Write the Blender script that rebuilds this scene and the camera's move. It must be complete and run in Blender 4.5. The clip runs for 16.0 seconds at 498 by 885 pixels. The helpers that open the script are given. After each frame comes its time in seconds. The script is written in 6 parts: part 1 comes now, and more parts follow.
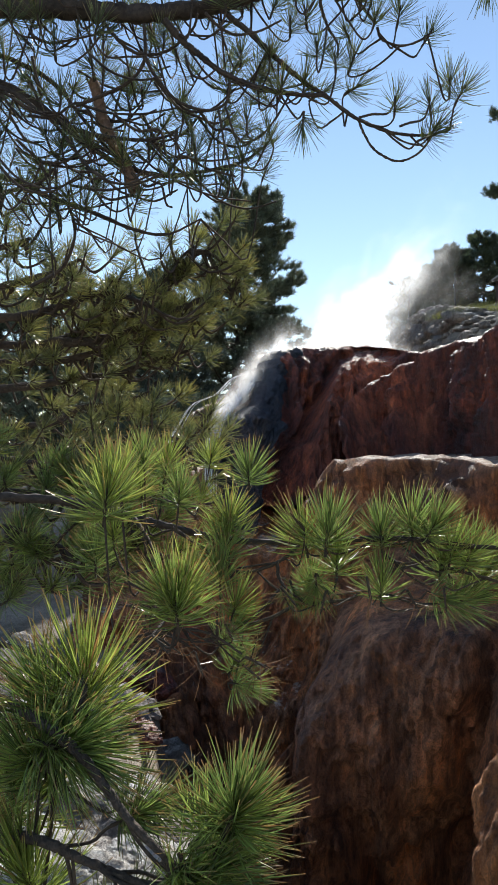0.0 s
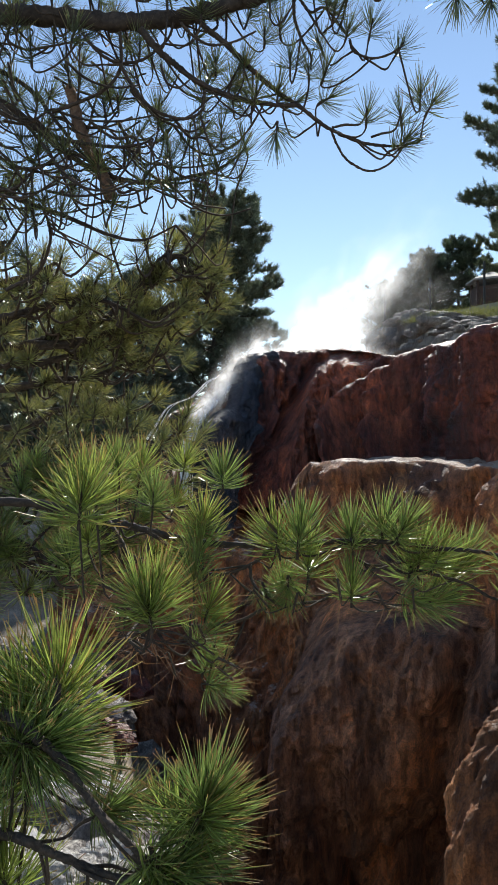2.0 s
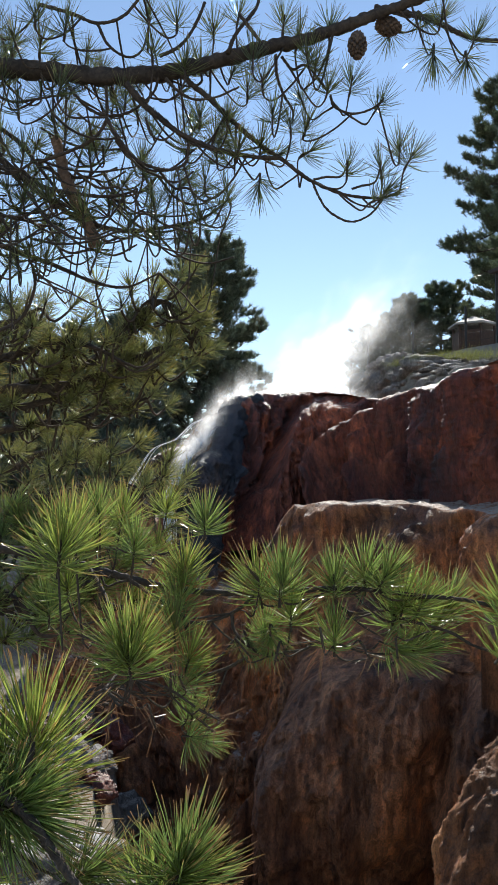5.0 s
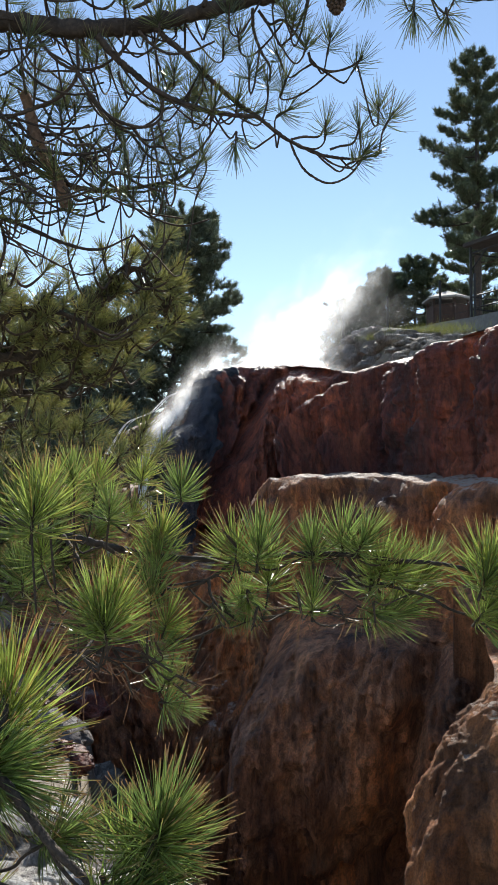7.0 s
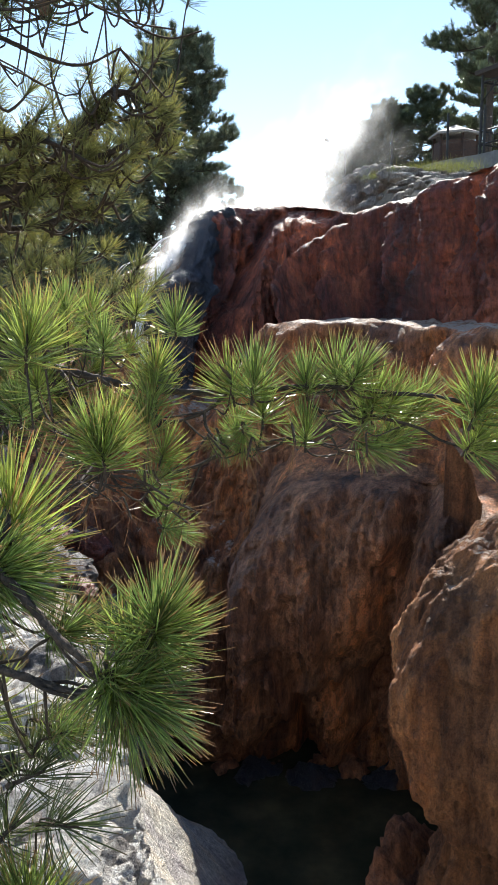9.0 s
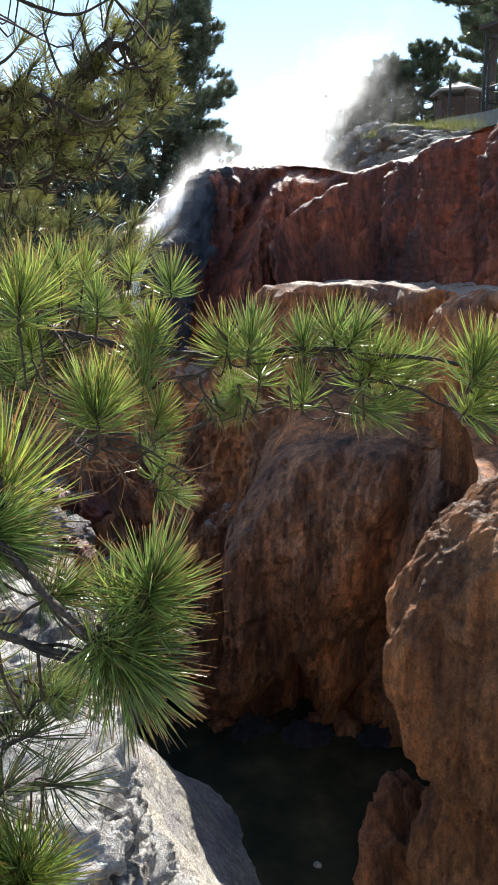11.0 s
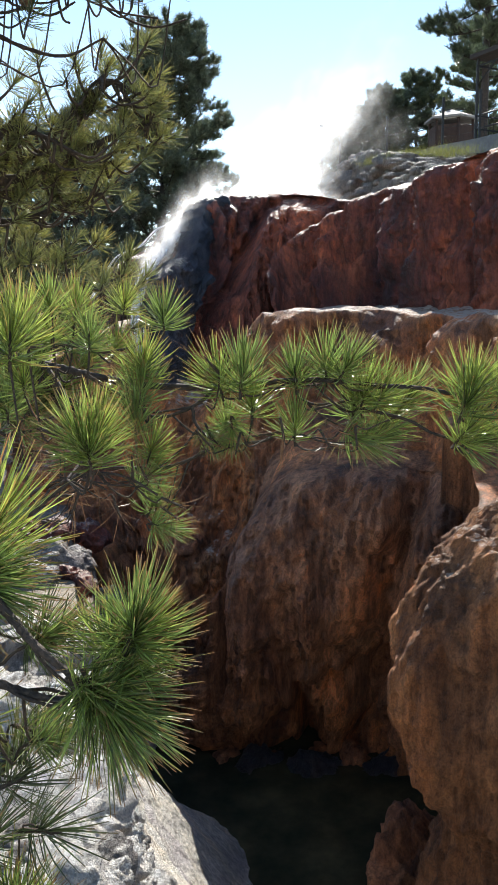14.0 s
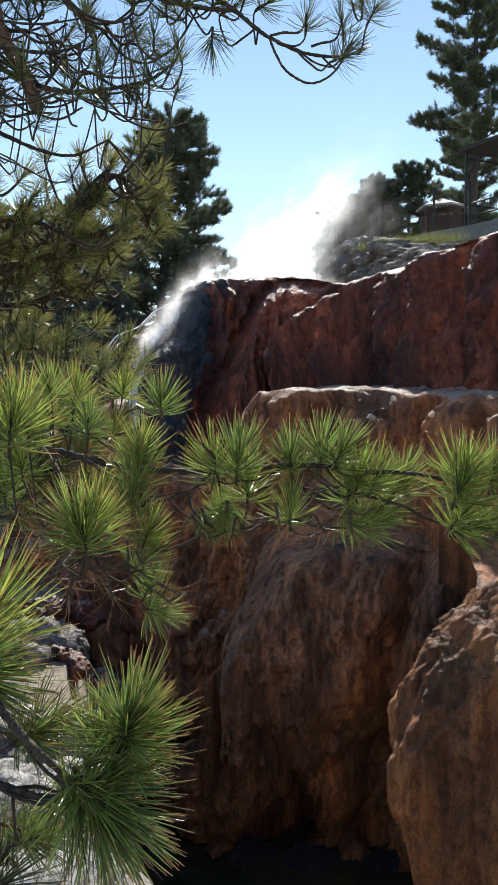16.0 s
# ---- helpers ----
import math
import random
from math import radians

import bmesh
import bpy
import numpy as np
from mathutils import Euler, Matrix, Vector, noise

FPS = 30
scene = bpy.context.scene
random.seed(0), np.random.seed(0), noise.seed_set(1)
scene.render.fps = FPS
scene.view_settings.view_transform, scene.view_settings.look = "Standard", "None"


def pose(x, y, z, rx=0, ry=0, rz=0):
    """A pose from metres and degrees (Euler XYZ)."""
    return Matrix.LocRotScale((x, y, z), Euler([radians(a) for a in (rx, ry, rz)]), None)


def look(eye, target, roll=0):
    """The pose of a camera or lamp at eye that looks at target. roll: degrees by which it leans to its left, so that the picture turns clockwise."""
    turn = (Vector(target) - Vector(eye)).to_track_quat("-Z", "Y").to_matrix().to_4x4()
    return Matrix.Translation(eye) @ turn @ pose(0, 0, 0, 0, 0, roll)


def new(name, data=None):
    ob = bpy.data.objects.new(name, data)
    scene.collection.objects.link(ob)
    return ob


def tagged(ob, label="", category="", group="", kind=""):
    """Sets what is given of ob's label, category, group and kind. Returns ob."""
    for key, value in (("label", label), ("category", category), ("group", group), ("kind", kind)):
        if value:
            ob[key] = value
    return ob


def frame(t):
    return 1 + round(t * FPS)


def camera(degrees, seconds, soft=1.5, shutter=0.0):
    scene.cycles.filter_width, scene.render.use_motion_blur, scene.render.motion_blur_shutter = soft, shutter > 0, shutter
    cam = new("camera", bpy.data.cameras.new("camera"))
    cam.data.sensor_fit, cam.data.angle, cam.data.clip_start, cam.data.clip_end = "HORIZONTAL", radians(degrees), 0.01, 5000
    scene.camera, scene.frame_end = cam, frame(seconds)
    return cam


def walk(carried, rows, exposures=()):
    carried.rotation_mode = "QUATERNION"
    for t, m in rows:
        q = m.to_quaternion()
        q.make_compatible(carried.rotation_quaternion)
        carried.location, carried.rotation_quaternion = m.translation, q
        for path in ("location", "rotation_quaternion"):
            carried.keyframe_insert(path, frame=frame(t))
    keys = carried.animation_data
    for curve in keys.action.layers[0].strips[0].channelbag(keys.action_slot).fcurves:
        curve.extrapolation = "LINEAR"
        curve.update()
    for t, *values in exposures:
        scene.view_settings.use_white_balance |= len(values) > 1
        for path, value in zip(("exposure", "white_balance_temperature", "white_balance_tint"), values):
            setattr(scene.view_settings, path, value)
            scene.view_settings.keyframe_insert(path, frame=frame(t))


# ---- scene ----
cam = camera(35.1, 16.0, 1.1)
ROWS = [
    (0, 0.0000, 0.0000, 1.6000, 90.84, -0.00, -0.04),
    (0.5, -0.0010, -0.0109, 1.6017, 90.89, -0.01, -0.21),
    (1, 0.0041, -0.0207, 1.6044, 90.90, -0.13, -0.47),
    (1.5, 0.0092, -0.0418, 1.6038, 90.99, -0.17, -1.01),
    (2, 0.0082, -0.0347, 1.6053, 91.00, -0.11, -1.75),
    (2.5, 0.0021, -0.0429, 1.6178, 92.22, -0.04, -2.14),
    (3, -0.0050, -0.0397, 1.6215, 93.37, -0.05, -2.25),
    (3.5, 0.0070, -0.0387, 1.6216, 93.78, -0.15, -2.34),
    (6, 0.0160, -0.0133, 1.6101, 94.06, -0.06, -3.97),
    (6.5, 0.0080, 0.0002, 1.6031, 93.64, 0.00, -4.63),
    (7, 0.0111, 0.0006, 1.5931, 92.20, 0.00, -4.70),
    (7.5, 0.0203, -0.0025, 1.5744, 88.61, 0.00, -4.77),
    (8, 0.0195, -0.0052, 1.5645, 84.83, 0.00, -4.77),
    (8.5, 0.0155, -0.0096, 1.5587, 83.11, -0.00, -4.78),
    (9, 0.0176, -0.0039, 1.5524, 81.18, -0.01, -4.89),
    (9.5, 0.0297, -0.0014, 1.5433, 79.57, -0.12, -4.94),
    (9.7, 0.0297, -0.0055, 1.5426, 79.11, -0.32, -4.97),
    (12, 0.0174, 0.0254, 1.5565, 78.41, -0.02, -4.99),
    (12.5, 0.0223, 0.0266, 1.5595, 78.59, -0.01, -4.76),
    (13, 0.0283, 0.0200, 1.5660, 79.51, -0.01, -4.84),
    (13.5, 0.0363, 0.0182, 1.5682, 80.20, 0.28, -4.99),
    (14, 0.0453, 0.0121, 1.5657, 80.35, 0.67, -5.09),
    (14.5, 0.0523, -0.0001, 1.5776, 81.39, 0.87, -5.22),
    (15, 0.0482, -0.0066, 1.5860, 83.40, 0.77, -5.27),
    (15.5, 0.0432, -0.0084, 1.5900, 84.98, 0.67, -5.21),
    (16, 0.0462, -0.0084, 1.5901, 85.93, 0.37, -5.30),
]
EXPOSURES = [(0, 0.58), (2.5, 0.5), (3.5, 0.6), (6.5, 0.58), (8, 0.90), (9.5, 1.15), (12.5, 1.15), (14.5, 1.05), (16, 0.70)]
walk(cam, [(t, pose(*row)) for t, *row in ROWS], EXPOSURES)

# ---- light ----
SUN_AZ, SUN_EL = 10.0, 36.5   # degrees: to the right of straight ahead, and up
world = bpy.data.worlds.new("sky")
scene.world = world
world.use_nodes = True
wn = world.node_tree.nodes
sky = wn.new("ShaderNodeTexSky")
sky.sky_type = "NISHITA"
sky.sun_disc = False
sky.sun_elevation = radians(SUN_EL)
sky.sun_rotation = radians(SUN_AZ)
sky.air_density, sky.dust_density, sky.ozone_density = 1.0, 0.0, 0.6
wn["Background"].inputs["Strength"].default_value = 0.105
world.node_tree.links.new(sky.outputs[0], wn["Background"].inputs["Color"])
sun_data = bpy.data.lights.new("sun", "SUN")
sun_data.energy, sun_data.angle, sun_data.color = 5.0, radians(0.53), (1.0, 0.95, 0.86)
sun = new("sun", sun_data)
_az, _el = radians(SUN_AZ), radians(SUN_EL)
SUN_FROM = Vector((math.sin(_az) * math.cos(_el), math.cos(_az) * math.cos(_el), math.sin(_el)))
sun.matrix_world = look((0, 20, 40), Vector((0, 20, 40)) - SUN_FROM)


# ---- materials ----
def material(name):
    m = bpy.data.materials.new(name)
    m.use_nodes = True
    return m, m.node_tree.nodes, m.node_tree.links, m.node_tree.nodes["Principled BSDF"]


def tex_noise(nt, scale, detail=6.0, rough=0.6, stretch=None, distort=0.0):
    """Noise in object space; stretch scales the axes first."""
    n = nt.nodes.new("ShaderNodeTexNoise")
    n.inputs["Scale"].default_value, n.inputs["Detail"].default_value = scale, detail
    n.inputs["Roughness"].default_value, n.inputs["Distortion"].default_value = rough, distort
    c = nt.nodes.new("ShaderNodeTexCoord")
    if stretch:
        mp = nt.nodes.new("ShaderNodeMapping")
        mp.inputs["Scale"].default_value = stretch
        nt.links.new(c.outputs["Object"], mp.inputs["Vector"])
        nt.links.new(mp.outputs["Vector"], n.inputs["Vector"])
    else:
        nt.links.new(c.outputs["Object"], n.inputs["Vector"])
    return n.outputs["Fac"]


def ramp(nt, fac, stops):
    r = nt.nodes.new("ShaderNodeValToRGB")
    while len(r.color_ramp.elements) < len(stops):
        r.color_ramp.elements.new(0.5)
    for e, (p, c) in zip(r.color_ramp.elements, stops):
        e.position, e.color = p, (*c, 1.0) if len(c) == 3 else c
    nt.links.new(fac, r.inputs["Fac"])
    return r.outputs["Color"]


def blend(nt, fac, a, b, mode="MIX"):
    m = nt.nodes.new("ShaderNodeMix")
    m.data_type, m.blend_type = "RGBA", mode
    for sock, v in ((m.inputs["Factor"], fac), (m.inputs["A"], a), (m.inputs["B"], b)):
        if isinstance(v, (int, float)):
            sock.default_value = v
        elif isinstance(v, tuple):
            sock.default_value = (*v, 1.0)
        else:
            nt.links.new(v, sock)
    return m.outputs["Result"]


def bump(nt, bsdf, height, strength, distance, then=None):
    b = nt.nodes.new("ShaderNodeBump")
    b.inputs["Strength"].default_value, b.inputs["Distance"].default_value = strength, distance
    nt.links.new(height, b.inputs["Height"])
    if then is not None:
        nt.links.new(then, b.inputs["Normal"])
    if bsdf:
        nt.links.new(b.outputs["Normal"], bsdf.inputs["Normal"])
    return b.outputs["Normal"]


def rock_material(name, dark, mid, light, pale, streak=1.0, wet=0.0, grain=1.0, sunlit_crust_from=0.66):
    """Travertine: mineral colours run down the face, paler where it is level, for dry mineral and painted sunlight."""
    m, nodes, links, b = material(name)
    nt = m.node_tree
    big = tex_noise(nt, 0.55 * grain, 5, 0.6, (1, 1, 0.45), 0.6)
    run = tex_noise(nt, 2.2 * grain, 6, 0.65, (1.0, 1.0, 0.16), 0.4)
    fine = tex_noise(nt, 11.0 * grain, 8, 0.7, (1, 1, 0.4))
    shaded_pits = tex_noise(nt, 38.0 * grain, 5, 0.7)
    hue = tex_noise(nt, 0.42 * grain, 4, 0.55, (1, 1, 0.6), 0.8)
    thread = tex_noise(nt, 6.5 * grain, 5, 0.6, (1.0, 1.0, 0.09), 0.25)
    base = ramp(nt, big, [(0.36, dark), (0.49, mid), (0.62, light)])
    streaks = ramp(nt, run, [(0.38, dark), (0.5, mid), (0.64, light)])
    col = blend(nt, 0.55, base, streaks)
    col = blend(nt, 1.0, col, ramp(nt, hue, [(0.36, (0.70, 0.68, 0.74)), (0.5, (1, 1, 1)), (0.62, tuple(1 + v * streak for v in (0.4, 0.14, -0.15)))]), "MULTIPLY")
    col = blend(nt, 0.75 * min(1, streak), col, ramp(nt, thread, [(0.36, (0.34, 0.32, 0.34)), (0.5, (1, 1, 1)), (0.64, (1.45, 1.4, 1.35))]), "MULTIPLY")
    # Low spots of both noises are darkened: relief shade put into the colour.
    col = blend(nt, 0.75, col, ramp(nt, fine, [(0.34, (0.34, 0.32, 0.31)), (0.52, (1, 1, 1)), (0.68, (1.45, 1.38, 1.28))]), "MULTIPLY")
    col = blend(nt, 0.55, col, ramp(nt, shaded_pits, [(0.36, (0.35, 0.33, 0.32)), (0.5, (1, 1, 1)), (0.66, (1.35, 1.3, 1.2))]), "MULTIPLY")
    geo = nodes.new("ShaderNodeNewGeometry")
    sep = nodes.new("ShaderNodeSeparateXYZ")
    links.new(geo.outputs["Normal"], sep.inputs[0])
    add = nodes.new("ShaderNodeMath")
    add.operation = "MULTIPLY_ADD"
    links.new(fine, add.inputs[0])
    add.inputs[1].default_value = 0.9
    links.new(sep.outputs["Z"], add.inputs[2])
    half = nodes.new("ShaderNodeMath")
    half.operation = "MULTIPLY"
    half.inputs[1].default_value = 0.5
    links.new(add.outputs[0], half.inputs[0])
    # Upward faces turn paler: dry mineral, and sunlit ledge tops put into colour.
    sunlit_crust = ramp(nt, half.outputs[0], [(sunlit_crust_from, (0, 0, 0)), (sunlit_crust_from + 0.09, (1, 1, 1))])
    col = blend(nt, sunlit_crust, col, pale)
    links.new(col, b.inputs["Base Color"])
    links.new(ramp(nt, run, [(0.35, (0.75 - 0.5 * wet,) * 3), (0.65, (0.92 - 0.3 * wet,) * 3)]), b.inputs["Roughness"])
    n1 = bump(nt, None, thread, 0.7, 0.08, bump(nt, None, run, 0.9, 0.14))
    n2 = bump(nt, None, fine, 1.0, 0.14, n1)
    bump(nt, b, shaded_pits, 0.8, 0.03, n2)
    return m


M_RED = rock_material("red_travertine", (0.034, 0.022, 0.024), (0.21, 0.062, 0.050), (0.50, 0.155, 0.082), (0.44, 0.31, 0.25), 1.0, 0.75, sunlit_crust_from=0.66)
M_LEDGE = rock_material("rusty_travertine", (0.08, 0.042, 0.032), (0.42, 0.17, 0.085), (0.72, 0.33, 0.14), (0.66, 0.55, 0.46), 0.9, 0.35, sunlit_crust_from=0.65)
M_BROWN = rock_material("brown_travertine", (0.085, 0.040, 0.026), (0.46, 0.205, 0.105), (0.72, 0.37, 0.20), (0.50, 0.43, 0.38), 0.9, 0.3, sunlit_crust_from=0.80)
M_TAN = rock_material("tan_travertine", (0.13, 0.058, 0.030), (0.40, 0.19, 0.090), (0.60, 0.32, 0.16), (0.70, 0.57, 0.46), 0.8, 0.0, 1.3, sunlit_crust_from=0.66)
# Wet rock whose blue is the sky's sheen put into the base colour.
M_WET = rock_material("wet_blue_sheen_travertine", (0.014, 0.019, 0.030), (0.045, 0.058, 0.085), (0.14, 0.11, 0.11), (0.40, 0.38, 0.38), 0.4, 0.9, sunlit_crust_from=0.84)
# The last tint paints highlights on this slope's upper edges.
M_SLOPE = rock_material("wet_stained_travertine", (0.02, 0.02, 0.024), (0.10, 0.065, 0.06), (0.32, 0.14, 0.08), (0.66, 0.62, 0.60), 0.8, 0.8, sunlit_crust_from=0.66)
M_PALE = rock_material("pale_travertine", (0.60, 0.56, 0.49), (0.82, 0.79, 0.73), (0.90, 0.88, 0.84), (0.90, 0.88, 0.85), 0.3, 0.0, 2.0)
M_GREY = rock_material("grey_rubble", (0.16, 0.145, 0.135), (0.36, 0.33, 0.30), (0.54, 0.50, 0.45), (0.70, 0.66, 0.60), 0.3, 0.0, 2.0)


def ground_material():
    m, nodes, links, b = material("dry_ground")
    nt = m.node_tree
    a = tex_noise(nt, 0.8, 6, 0.65)
    f = tex_noise(nt, 9.0, 8, 0.7)
    col = ramp(nt, a, [(0.3, (0.10, 0.085, 0.06)), (0.5, (0.26, 0.22, 0.17)), (0.68, (0.42, 0.37, 0.30))])
    col = blend(nt, 0.6, col, ramp(nt, f, [(0.3, (0.4, 0.38, 0.36)), (0.6, (1.1, 1.1, 1.1))]), "MULTIPLY")
    links.new(col, b.inputs["Base Color"])
    b.inputs["Roughness"].default_value = 0.95
    g = tex_noise(nt, 55.0, 6, 0.75)
    links.new(blend(nt, 0.7, col, ramp(nt, g, [(0.36, (0.35, 0.33, 0.30)), (0.5, (1, 1, 1)), (0.64, (1.5, 1.45, 1.35))]), "MULTIPLY"), b.inputs["Base Color"])
    bump(nt, b, g, 0.8, 0.02, bump(nt, None, f, 0.8, 0.05))
    return m


M_GROUND = ground_material()


def needle_material(name, base, tip, dead, spread, see=0.35):
    """Pine needles: the colour varies from needle to needle and runs to a dry tip; light shines through."""
    m, nodes, links, b = material(name)
    nt = m.node_tree
    geo = nodes.new("ShaderNodeNewGeometry")
    info = nodes.new("ShaderNodeObjectInfo")
    col = ramp(nt, geo.outputs["Random Per Island"], [(0.0, tuple(v * (1 - spread) for v in base)), (0.6, base), (0.93, tuple(min(1, v * (1 + spread)) for v in base)), (1.0, dead)])
    tone = ramp(nt, info.outputs["Random"], [(0.0, (0.75, 0.8, 0.85)), (0.5, (1, 1, 1)), (1.0, (1.3, 1.18, 0.95))])
    col = blend(nt, 1.0, col, tone, "MULTIPLY")
    at = nodes.new("ShaderNodeAttribute")
    at.attribute_name = "along"
    col = blend(nt, ramp(nt, at.outputs["Fac"], [(0.80, (0, 0, 0)), (1.0, (0.8, 0.8, 0.8))]), col, tip)
    links.new(col, b.inputs["Base Color"])
    b.inputs["Roughness"].default_value = 0.28
    b.inputs["Specular IOR Level"].default_value = 0.75
    tr = nodes.new("ShaderNodeBsdfTranslucent")
    links.new(col, tr.inputs["Color"])
    mx = nodes.new("ShaderNodeMixShader")
    mx.inputs[0].default_value = see
    links.new(b.outputs[0], mx.inputs[1])
    links.new(tr.outputs[0], mx.inputs[2])
    links.new(mx.outputs[0], nodes["Material Output"].inputs["Surface"])
    return m


M_NEEDLE = needle_material("green_needles", (0.25, 0.33, 0.085), (0.36, 0.15, 0.08), (0.32, 0.17, 0.08), 0.65, 0.34)
# Darker copy of the green needles: the crown's shade is put into its colour.
M_NEEDLE_SHADED = needle_material("shaded_needles", (0.10, 0.13, 0.05), (0.16, 0.10, 0.05), (0.25, 0.16, 0.08), 0.5, 0.35)
M_NEEDLE_YELLOW = needle_material("yellow_green_needles", (0.23, 0.25, 0.085), (0.32, 0.24, 0.09), (0.32, 0.22, 0.09), 0.6, 0.3)
M_NEEDLE_DEAD = needle_material("dead_needles", (0.30, 0.15, 0.07), (0.34, 0.18, 0.09), (0.38, 0.24, 0.13), 0.35, 0.25)
# Base colour lifted and greyed: the haze before the far trees is painted in.
M_NEEDLE_FAR = needle_material("hazy_dark_needles", (0.13, 0.17, 0.12), (0.06, 0.07, 0.03), (0.12, 0.08, 0.03), 0.6, 0.25)
M_NEEDLE_HILL = needle_material("hill_needles", (0.11, 0.15, 0.09), (0.06, 0.06, 0.03), (0.14, 0.09, 0.04), 0.6, 0.25)


def bark_material(name, dark, light, grain=60.0):
    m, nodes, links, b = material(name)
    nt = m.node_tree
    a = tex_noise(nt, grain, 4, 0.6, (1, 1, 1), 0.5)
    c = tex_noise(nt, 14.0, 5, 0.6)
    col = blend(nt, 0.5, ramp(nt, a, [(0.35, dark), (0.65, light)]), ramp(nt, c, [(0.35, dark), (0.7, light)]))
    links.new(col, b.inputs["Base Color"])
    b.inputs["Roughness"].default_value = 0.85
    bump(nt, b, a, 1.0, 0.005)
    return m


M_BARK = bark_material("dark_bark", (0.018, 0.014, 0.012), (0.10, 0.075, 0.06))
M_TWIG = bark_material("scaly_twig", (0.018, 0.013, 0.011), (0.13, 0.095, 0.07), 170.0)
M_CONE = bark_material("cone_scales", (0.05, 0.035, 0.028), (0.20, 0.13, 0.09))
M_REDBARK = bark_material("red_brown_bark", (0.10, 0.06, 0.04), (0.34, 0.21, 0.14))


def plain_material(name, col, rough, metal=0.0, mottled=0.25, scale=6.0):
    m, nodes, links, b = material(name)
    nt = m.node_tree
    n = tex_noise(nt, scale, 6, 0.65)
    links.new(ramp(nt, n, [(0.3, tuple(v * (1 - mottled) for v in col)), (0.7, tuple(min(1, v * (1 + mottled)) for v in col))]), b.inputs["Base Color"])
    b.inputs["Roughness"].default_value, b.inputs["Metallic"].default_value = rough, metal
    bump(nt, b, n, 0.3, 0.01)
    return m


M_CONCRETE = plain_material("grey_concrete", (0.19, 0.19, 0.19), 0.9)
M_STEEL = plain_material("dark_painted_steel", (0.018, 0.019, 0.021), 0.65, 0.0)
M_ROOF = plain_material("roof_sheet", (0.05, 0.042, 0.038), 0.95)
M_SHINGLE = plain_material("grey_shingle", (0.30, 0.29, 0.28), 0.8)
M_WOOD = plain_material("brown_timber", (0.055, 0.03, 0.022), 0.8)
M_GRASS = needle_material("dry_grass", (0.20, 0.22, 0.06), (0.34, 0.28, 0.10), (0.40, 0.32, 0.14), 0.4)


def water_pool_material():
    m, nodes, links, b = material("pool_water")
    nt = m.node_tree
    n = tex_noise(nt, 1.1, 5, 0.6)
    r = tex_noise(nt, 7.0, 3, 0.5)
    links.new(ramp(nt, n, [(0.35, (0.020, 0.026, 0.018)), (0.55, (0.045, 0.048, 0.03)), (0.72, (0.09, 0.08, 0.045))]), b.inputs["Base Color"])
    b.inputs["Roughness"].default_value = 0.12
    b.inputs["IOR"].default_value = 1.33
    bump(nt, b, r, 0.12, 0.03)
    return m


M_POOL = water_pool_material()


def foam_material():
    m, nodes, links, b = material("falling_water")
    nt = m.node_tree
    n = tex_noise(nt, 9.0, 6, 0.7, (1, 1, 0.25))
    b.inputs["Base Color"].default_value = (0.9, 0.92, 0.94, 1)
    b.inputs["Roughness"].default_value = 0.25
    tr = nodes.new("ShaderNodeBsdfTranslucent")
    tr.inputs["Color"].default_value = (0.95, 0.96, 0.97, 1)
    mx = nodes.new("ShaderNodeMixShader")
    mx.inputs[0].default_value = 0.5
    links.new(b.outputs[0], mx.inputs[1])
    links.new(tr.outputs[0], mx.inputs[2])
    cl = nodes.new("ShaderNodeBsdfTransparent")
    m2 = nodes.new("ShaderNodeMixShader")
    links.new(ramp(nt, n, [(0.32, (0.25, 0.25, 0.25)), (0.52, (0.95, 0.95, 0.95))]), m2.inputs[0])
    links.new(cl.outputs[0], m2.inputs[1])
    links.new(mx.outputs[0], m2.inputs[2])
    links.new(m2.outputs[0], nodes["Material Output"].inputs["Surface"])
    return m


M_FOAM = foam_material()


